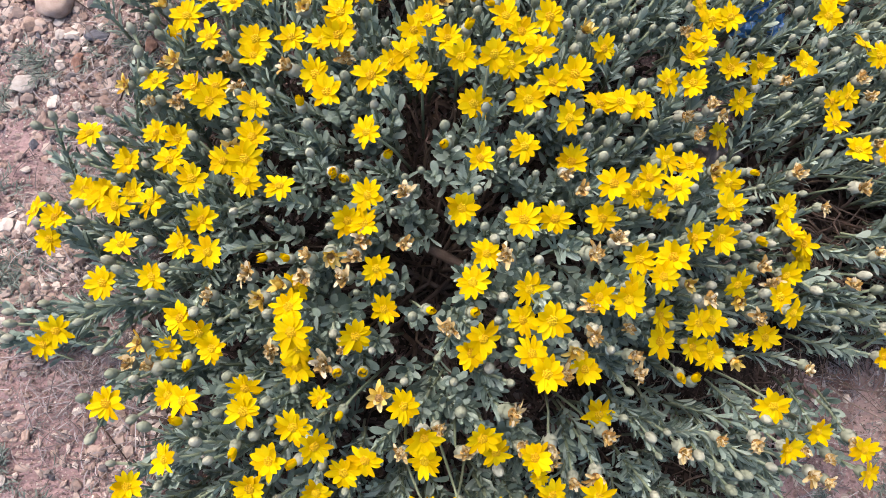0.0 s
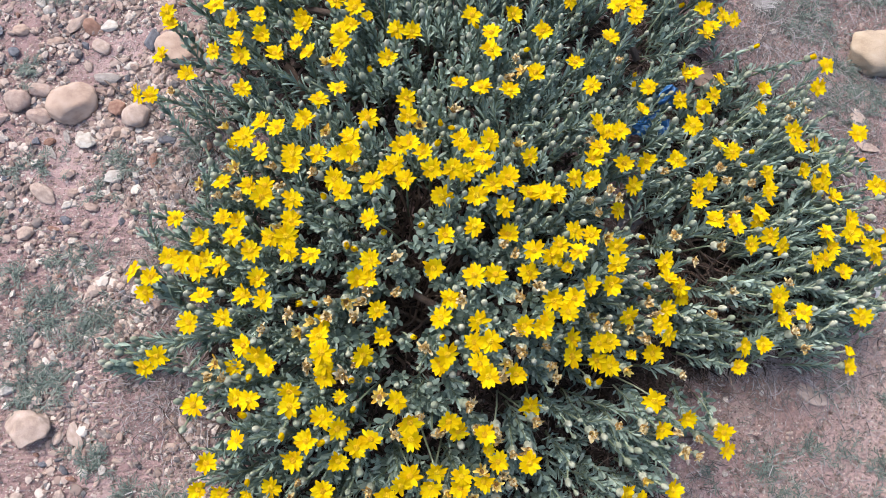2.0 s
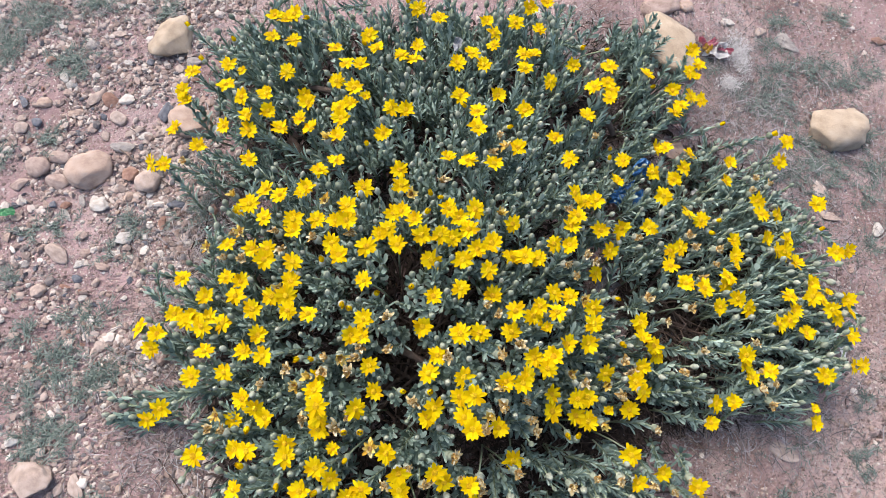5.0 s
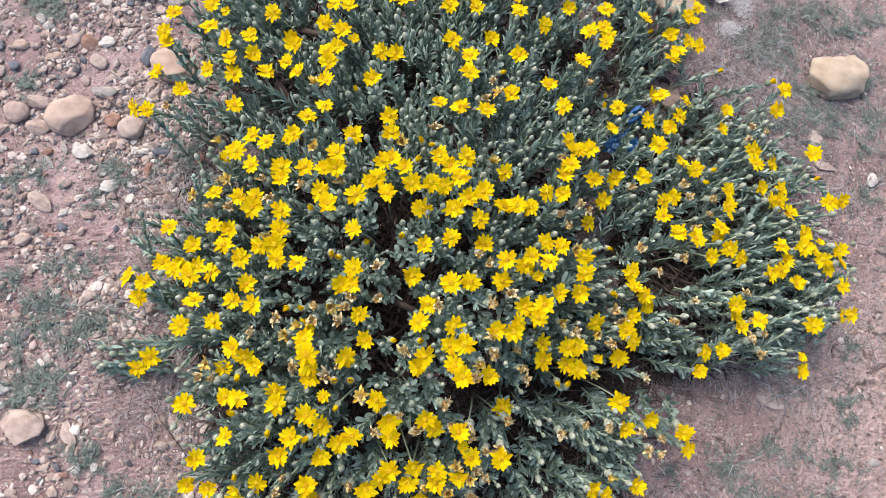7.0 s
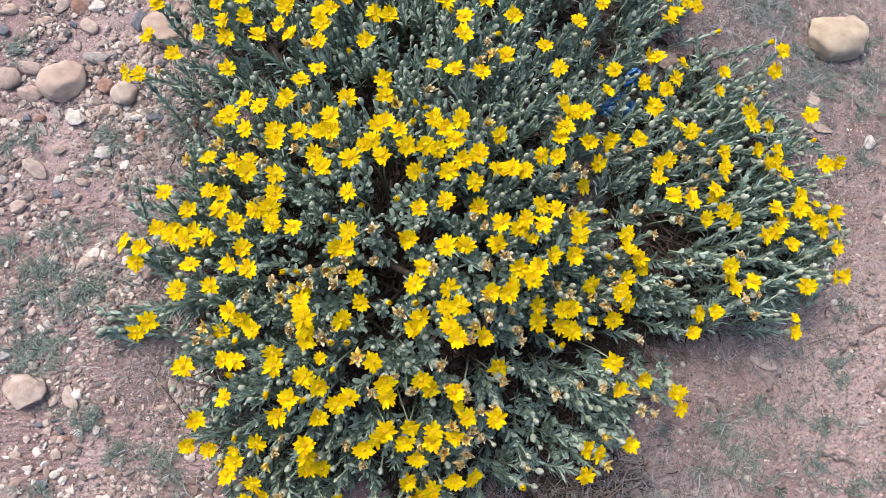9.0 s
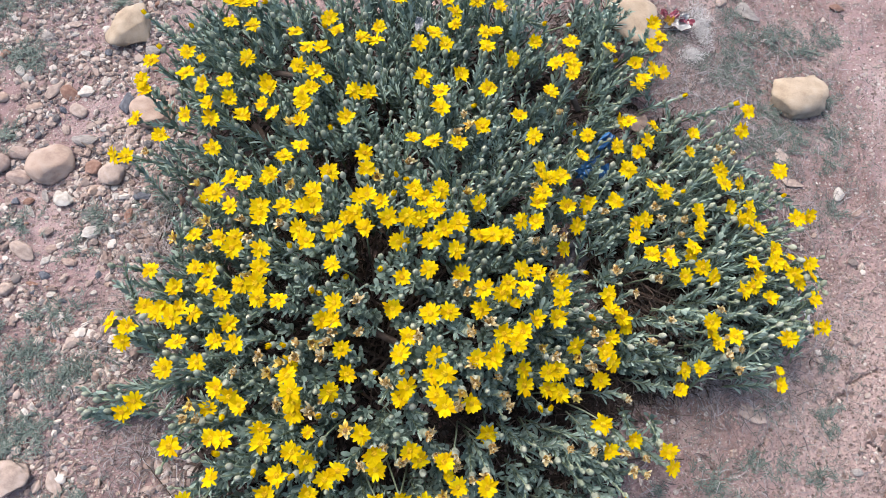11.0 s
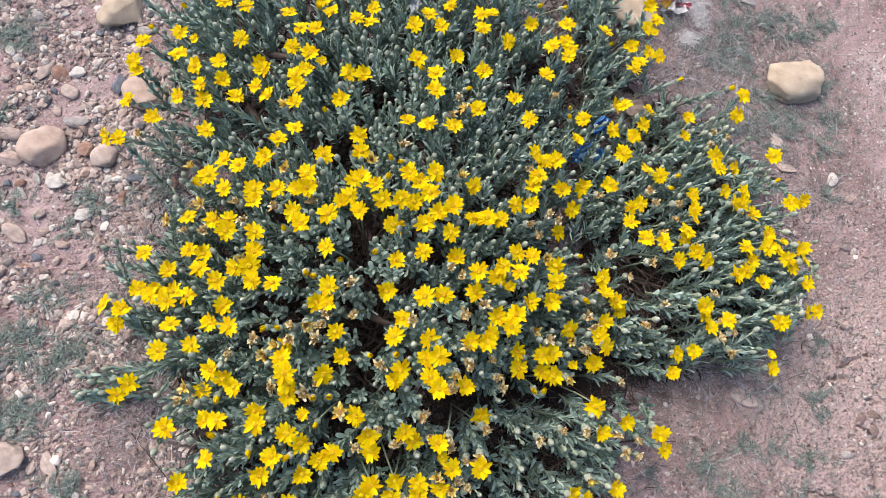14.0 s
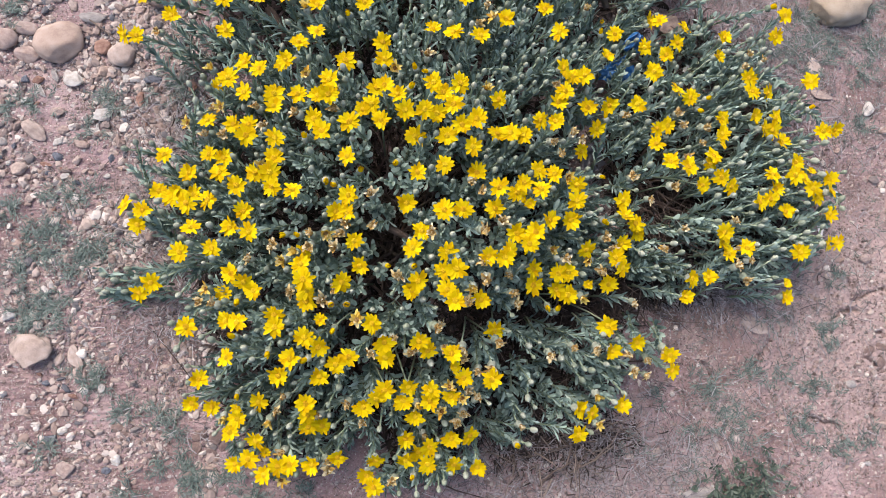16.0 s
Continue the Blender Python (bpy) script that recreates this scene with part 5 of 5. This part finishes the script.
# dead leaves over the soil; their dark colour also paints shade under the bushes
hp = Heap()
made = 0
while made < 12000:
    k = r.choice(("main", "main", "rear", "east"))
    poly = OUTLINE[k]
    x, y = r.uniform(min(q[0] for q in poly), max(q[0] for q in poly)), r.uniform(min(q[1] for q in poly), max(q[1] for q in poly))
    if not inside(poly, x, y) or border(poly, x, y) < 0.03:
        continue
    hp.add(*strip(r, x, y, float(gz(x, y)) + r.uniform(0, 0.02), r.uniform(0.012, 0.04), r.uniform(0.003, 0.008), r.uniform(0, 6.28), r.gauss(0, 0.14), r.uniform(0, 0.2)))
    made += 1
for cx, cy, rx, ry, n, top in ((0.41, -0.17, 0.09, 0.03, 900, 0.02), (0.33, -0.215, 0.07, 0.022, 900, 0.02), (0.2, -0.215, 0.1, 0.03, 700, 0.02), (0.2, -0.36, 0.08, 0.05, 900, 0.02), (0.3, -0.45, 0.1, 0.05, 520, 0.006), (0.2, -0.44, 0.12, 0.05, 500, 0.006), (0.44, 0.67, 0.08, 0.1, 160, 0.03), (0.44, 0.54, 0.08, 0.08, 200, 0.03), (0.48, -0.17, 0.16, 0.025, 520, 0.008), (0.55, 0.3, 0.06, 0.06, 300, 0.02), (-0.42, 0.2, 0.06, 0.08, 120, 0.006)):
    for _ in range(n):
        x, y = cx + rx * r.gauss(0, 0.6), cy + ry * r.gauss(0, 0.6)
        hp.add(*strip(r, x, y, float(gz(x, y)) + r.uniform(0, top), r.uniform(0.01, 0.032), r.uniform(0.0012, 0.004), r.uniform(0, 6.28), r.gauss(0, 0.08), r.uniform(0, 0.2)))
tagged(new("leaf_litter", hp.mesh("leaf_litter", SHADE_LITTER)), "dead leaves and stems under bushes, coloured darker for shade", "litter", kind="stuff")


def sprig(hp, r, x, y, z):
    """A thin stem that creeps over the soil, with narrow leaves to both sides."""
    a, rise = r.uniform(0, 6.28), r.uniform(0.1, 0.75)
    p, n, step = Vector((x, y, z)), r.randint(3, 6), r.uniform(0.004, 0.0065)
    line = []
    for j in range(n):
        line.append(tuple(p))
        p = p + Vector((math.cos(a), math.sin(a), rise)) * step
        a += r.gauss(0, 0.5)
        rise = max(-0.15, rise - r.uniform(0.02, 0.2))
        p.z = max(p.z, z + 0.001)
        for side in (1, -1):
            b = a + side * r.uniform(0.3, 1.1)
            l, w = r.uniform(0.007, 0.0155), r.uniform(0.0013, 0.0024)
            up = r.uniform(0.0, 0.6)
            d, e = Vector((math.cos(b), math.sin(b), up)), Vector((-math.sin(b), math.cos(b), 0)) * w * 0.5
            f = Vector((-math.sin(b), math.cos(b), 0)) * l * r.gauss(0, 0.4)
            q, o = p + d * l * 0.4, p + d * l * 0.75 + f * 0.4
            end = p + Vector((d.x, d.y, d.z * 0.6)) * l + f
            hp.add([tuple(p), tuple(q + e), tuple(o + e * 0.8), tuple(end), tuple(o - e * 0.8), tuple(q - e)], [(0, 1, 5), (1, 2, 4, 5), (2, 3, 4)])
    hp.add(*tube(line, [0.0006] * n, 3))


r = random.Random(77)
turf = Heap()


def weeds(places, thick=8200):
    """Low mats of creeping grey-green weed: centre and half-widths of each."""
    for x, y, rx, ry in places:
        for _ in range(int(4 + thick * rx * ry * math.pi)):
            px, py = x + rx * r.gauss(0, 0.42), y + ry * r.gauss(0, 0.45)
            sprig(turf, r, px, py, float(gz(px, py)))


weeds((
    (-0.66, 0.06, 0.064, 0.020), (-0.70, -0.01, 0.042, 0.027), (-0.72, -0.05, 0.042, 0.027), (-0.63, -0.05, 0.026, 0.022), (-0.65, -0.08, 0.051, 0.015),
    (-0.69, -0.16, 0.045, 0.035), (-0.73, -0.17, 0.030, 0.030), (-0.80, 0.46, 0.041, 0.020), (-0.89, 0.42, 0.017, 0.027), (-0.77, 0.25, 0.056, 0.019),
    (-0.60, 0.26, 0.028, 0.032), (-0.63, 0.19, 0.022, 0.012), (-0.47, 0.28, 0.055, 0.025), (-0.87, 0.77, 0.075, 0.048), (-0.77, 0.65, 0.062, 0.044),
    (-0.92, 0.69, 0.037, 0.061), (-0.73, 0.80, 0.076, 0.024), (-0.78, 0.03, 0.031, 0.017), (-0.82, 0.13, 0.016, 0.023), (-0.43, 0.22, 0.034, 0.015),
))
weeds((
    (-0.59, -0.04, 0.037, 0.022), (-0.62, -0.29, 0.026, 0.019), (-0.61, -0.31, 0.030, 0.019), (-0.55, -0.36, 0.026, 0.016), (-0.48, -0.37, 0.030, 0.021),
    (-0.46, -0.40, 0.020, 0.012), (-0.43, -0.47, 0.025, 0.025), (-0.36, -0.48, 0.020, 0.020), (-0.41, -0.49, 0.031, 0.015), (-0.69, -0.42, 0.020, 0.012),
    (-0.48, -0.46, 0.015, 0.015), (-0.54, -0.50, 0.020, 0.015), (-0.32, -0.51, 0.025, 0.014), (-0.22, -0.52, 0.021, 0.011), (-0.76, -0.09, 0.031, 0.017),
    (-0.58, 0.79, 0.04, 0.03), (-0.43, 0.92, 0.08, 0.04), (-0.04, 0.96, 0.1, 0.04), (0.38, 0.95, 0.1, 0.04), (-0.66, 0.97, 0.08, 0.05),
))
weeds((
    (0.57, -0.36, 0.040, 0.022), (0.53, -0.46, 0.040, 0.016), (0.61, -0.44, 0.034, 0.032), (0.61, -0.41, 0.028, 0.016), (0.59, -0.38, 0.023, 0.013),
    (0.47, -0.38, 0.023, 0.011), (0.79, -0.38, 0.035, 0.022), (0.75, -0.45, 0.052, 0.013), (0.73, -0.35, 0.023, 0.011), (0.80, -0.50, 0.029, 0.016),
    (0.85, -0.49, 0.017, 0.013), (0.89, -0.48, 0.017, 0.013), (0.84, -0.28, 0.030, 0.035), (0.51, -0.52, 0.028, 0.013), (0.66, -0.55, 0.029, 0.021),
    (0.64, -0.49, 0.023, 0.010), (0.41, -0.48, 0.033, 0.015), (0.87, -0.16, 0.030, 0.017), (0.72, -0.23, 0.024, 0.013), (0.66, -0.34, 0.030, 0.022),
), 4000)
weeds((
    (0.87, 0.69, 0.036, 0.017), (0.87, 0.62, 0.056, 0.025), (0.83, 0.56, 0.055, 0.032), (0.80, 0.52, 0.041, 0.024), (0.95, 0.62, 0.042, 0.025),
    (1.00, 0.63, 0.029, 0.016), (1.02, 0.58, 0.043, 0.020), (1.09, 0.61, 0.036, 0.020), (1.05, 0.77, 0.030, 0.017), (0.89, 0.42, 0.027, 0.030),
    (0.89, 0.37, 0.047, 0.022), (0.94, 0.37, 0.054, 0.022), (1.03, 0.44, 0.041, 0.031), (1.03, 0.35, 0.033, 0.022), (0.83, 0.34, 0.040, 0.022),
    (0.70, 0.63, 0.028, 0.019), (0.89, 0.76, 0.044, 0.017), (0.76, 0.55, 0.028, 0.023), (0.87, 0.50, 0.027, 0.024), (0.76, 0.33, 0.027, 0.021),
    (0.89, 0.31, 0.040, 0.013), (1.00, 0.29, 0.027, 0.021), (0.98, 0.16, 0.019, 0.014),
))
hp = turf
for _ in range(3600):
    x, y = r.uniform(-1.3, 1.5), r.uniform(-0.8, 1.4)
    lush = r.random() < 0.35
    if lush:
        x, y = (r.gauss(0.92, 0.18), r.gauss(0.45, 0.25)) if r.random() < 0.82 else (r.gauss(0.75, 0.2), r.gauss(-0.35, 0.18))
    if any(inside(OUTLINE[k], x, y) for k in OUTLINE) or not lush and noise.noise(Vector((x * 6, y * 6, 11))) < r.uniform(-0.1, 0.25):
        continue
    for i in range(r.randint(2, 6)):
        hp.add(*strip(r, x + r.gauss(0, 0.006), y + r.gauss(0, 0.006), float(gz(x, y)), r.uniform(0.006, 0.02), r.uniform(0.0007, 0.0014), r.uniform(0, 6.28), r.gauss(0, 0.15), r.uniform(0.1, 0.4), 1.0))
tagged(new("grass", turf.mesh("grass", GRASS)), "low dusty grey-green weeds creeping in sparse mats", "grass", kind="stuff")


# ---- litter thrown away ----
def sheet_mesh(name, w, h, crumple, seed, m, n=12, hole=0.0):
    """A crumpled thin sheet with two faces."""
    r = random.Random(seed)
    off = Vector((r.uniform(0, 50), r.uniform(0, 50), 0))
    v, f = [], []
    for i in range(n + 1):
        for j in range(n + 1):
            a, b = i / n - 0.5, j / n - 0.5
            q = Vector((a * 3, b * 3, 0)) + off
            z = crumple * (noise.noise(q) + 0.5 * noise.noise(q * 2.6))
            e = 1 + 0.25 * noise.noise(Vector((math.atan2(b, a) * 1.5, 3, 7)) + off)
            v.append((a * w * e + crumple * 0.5 * noise.noise(q + Vector((9, 0, 0))), b * h * e, z))
    for i in range(n):
        for j in range(n):
            if noise.noise(Vector((i * 0.45, j * 0.45, 2)) + off) < hole - 0.6:
                continue
            a = i * (n + 1) + j
            f.append((a, a + n + 1, a + n + 2, a + 1))
    me = mesh_of(name, v, f, m)
    return me


def film(name, ramp, rough, alpha=1.0):
    m = material(name, ramp, scale=40, fine=300, rough=rough, bump=0.2, per="", dist=0.001, through_light=0.25)
    m.node_tree.nodes["Principled BSDF"].inputs["Alpha"].default_value = alpha
    m.node_tree.nodes["Principled BSDF"].inputs["Specular IOR Level"].default_value = 0.6
    return m


BLUE = film("blue_plastic", [(0.3, (0.0144, 0.09, 0.259)), (0.7, (0.036, 0.158, 0.374))], 0.35)
SMOKE = film("smoky_plastic", [(0.3, (0.0504, 0.0504, 0.0612)), (0.7, (0.13, 0.126, 0.14))], 0.3)
PAPER = film("white_plastic", [(0.3, (0.446, 0.446, 0.454)), (0.7, (0.59, 0.59, 0.59))], 0.45)
GREYFILM = film("greyish_film", [(0.3, (0.216, 0.223, 0.238)), (0.7, (0.331, 0.338, 0.36))], 0.4)
WOOL = material("dirty_white_fluff", [(0.2, (0.367, 0.35, 0.35)), (0.6, (0.525, 0.508, 0.508)), (0.9, (0.664, 0.656, 0.656))], scale=60, rough=0.95, spread=0.6, through_light=0.3)
WRAP = {c: film(c + "_wrapper", [(0.3, a), (0.7, b)], 0.35) for c, a, b in (("white", (0.468, 0.454, 0.446), (0.612, 0.598, 0.59)), ("red", (0.324, 0.0576, 0.0936), (0.475, 0.18, 0.23)), ("yellow", (0.432, 0.245, 0.0216), (0.54, 0.36, 0.0576)))}
LEAFGREEN = film("fresh_green", [(0.3, (0.0144, 0.144, 0.0432)), (0.7, (0.0432, 0.23, 0.0864))], 0.5)

bag = tagged(new("plastic_bag", None), "torn blue plastic bag caught among the stems", "plastic bag")
bag.location = (0.42, 0.28, 0.09)
for x, y, z, w, h, a in ((0.415, 0.272, 0.085, 0.05, 0.025, 20), (0.445, 0.318, 0.1, 0.05, 0.022, 40), (0.395, 0.255, 0.08, 0.035, 0.025, -15), (0.437, 0.25, 0.09, 0.028, 0.035, 10), (0.465, 0.31, 0.09, 0.025, 0.025, 60)):
    part("torn_scrap", sheet_mesh("torn_scrap", w * 0.85, h * 0.9, 0.012, int(x * 999), BLUE), bag, pose(x, y, z + 0.002, 20, -15, a))
tagged(new("plastic_scrap", sheet_mesh("plastic_scrap", 0.045, 0.05, 0.016, 3, SMOKE)), "smoky grey torn plastic scrap among woody stems", "plastic scrap").matrix_world = pose(0.352, 0.088, 0.06, 12, -20, 25)
tagged(new("plastic_scrap", sheet_mesh("plastic_scrap", 0.016, 0.028, 0.012, 5, GREYFILM)), "small greyish plastic scrap caught in the leaves", "plastic scrap").matrix_world = pose(0.076, 0.557, 0.185, 20, 10, 10)
tagged(new("plastic_scrap", sheet_mesh("plastic_scrap", 0.014, 0.046, 0.006, 6, PAPER)), "narrow white plastic strip on the soil", "plastic scrap").matrix_world = pose(0.836, -0.062, 0.02, 0, 10, -12)
tagged(new("plastic_scrap", sheet_mesh("plastic_scrap", 0.02, 0.014, 0.005, 8, PAPER)), "small white plastic scrap on dry litter", "plastic scrap").matrix_world = pose(0.588, 0.289, 0.03, 0, 10, 30)
tagged(new("leaf_scrap", sheet_mesh("leaf_scrap", 0.035, 0.018, 0.006, 9, LEAFGREEN)), "fresh green leaf scrap on the gravel", "leaf").matrix_world = pose(-0.851, 0.282, 0.012, 0, 8, 10)

wrapper = tagged(new("food_wrapper", None), "crumpled red white and yellow food wrapper on the ground", "wrapper")
wrapper.location = (0.708, 0.668, 0.0)
for c, x, y, z, w, h, a in (("white", 0.0, 0.0, 0.02, 0.062, 0.042, -12), ("red", -0.012, 0.01, 0.027, 0.04, 0.02, 20), ("yellow", -0.022, -0.002, 0.027, 0.024, 0.018, -40), ("red", 0.02, -0.008, 0.027, 0.036, 0.014, -35), ("white", 0.014, 0.002, 0.031, 0.02, 0.014, 10), ("red", -0.028, 0.022, 0.024, 0.016, 0.016, 0)):
    part(c + "_panel", sheet_mesh("panel", w * 0.85, h * 0.85, 0.014, int(900 + x * 999), WRAP[c]), wrapper, pose(0.708 + x, 0.668 + y, z, 8, -8, a))

for cx, cy, rx, ry, n, a0 in ((0.772, 0.66, 0.02, 0.05, 900, 1.2), (0.732, 0.578, 0.02, 0.016, 520, 0.5)):
    hp = Heap()
    for _ in range(n):
        hp.add(*strip(r, r.gauss(0, rx * 0.55), r.gauss(0, ry * 0.55), r.uniform(0.001, 0.012), r.uniform(0.008, 0.02), r.uniform(0.0006, 0.0013), a0 + r.gauss(0, 0.9), r.gauss(0, 0.35), r.uniform(0, 0.3)))
    ob = tagged(new("fluff", hp.mesh("fluff", WOOL)), "wisp of dirty white fluff on dry grass", "fluff", group="wisps of fluff", kind="stuff")
    ob.location = (cx, cy, float(gz(cx, cy)))

# a bushy green weed at the edge of the path
hp = Heap()
for _ in range(90):
    x, y = r.gauss(0, 0.05), r.gauss(0, 0.025)
    for i in range(r.randint(5, 8)):
        v, f = blade(r.uniform(0.008, 0.016), r.uniform(0.003, 0.005), bend=r.uniform(-0.2, 0.4), fold=0.3)
        hp.add(moved(v, Matrix.Translation((x, y, r.uniform(0.002, 0.02))) @ Matrix.Rotation(r.uniform(0, 6.28), 4, "Z") @ Matrix.Rotation(-radians(r.uniform(10, 60)), 4, "Y")), f)
WEED = material("dark_green_weed", [(0.1, (0.0216, 0.036, 0.0274)), (0.5, (0.0504, 0.072, 0.0533)), (0.9, (0.108, 0.126, 0.0972))], scale=50, rough=0.8, spread=0.7)
tagged(new("green_weed", hp.mesh("green_weed", WEED)), "small dark green leafy weed on the soil", "weed").matrix_world = pose(0.61, -0.56, float(gz(0.61, -0.56)), 0, 0, 10)

# fallen twigs
for pts, thick in (([(-0.5, -0.21, 0.006), (-0.46, -0.26, 0.008), (-0.43, -0.3, 0.005)], 0.0014), ([(-0.66, 0.44, 0.004), (-0.6, 0.39, 0.006), (-0.52, 0.33, 0.004)], 0.0016),
                   ([(0.4, -0.31, 0.01), (0.46, -0.31, 0.014), (0.52, -0.32, 0.008)], 0.0018), ([(-0.46, 0.21, 0.012), (-0.36, 0.19, 0.014), (-0.3, 0.2, 0.02)], 0.0018),
                   ([(0.0, -0.5, 0.012), (0.06, -0.53, 0.016), (0.12, -0.55, 0.01)], 0.0016)):
    tagged(new("twig", mesh_of("twig", *tube(pts, (thick, thick * 0.85, thick * 0.5), 6), BARK)), "thin dry greyish twig lying on the ground", "twig", group="twigs")
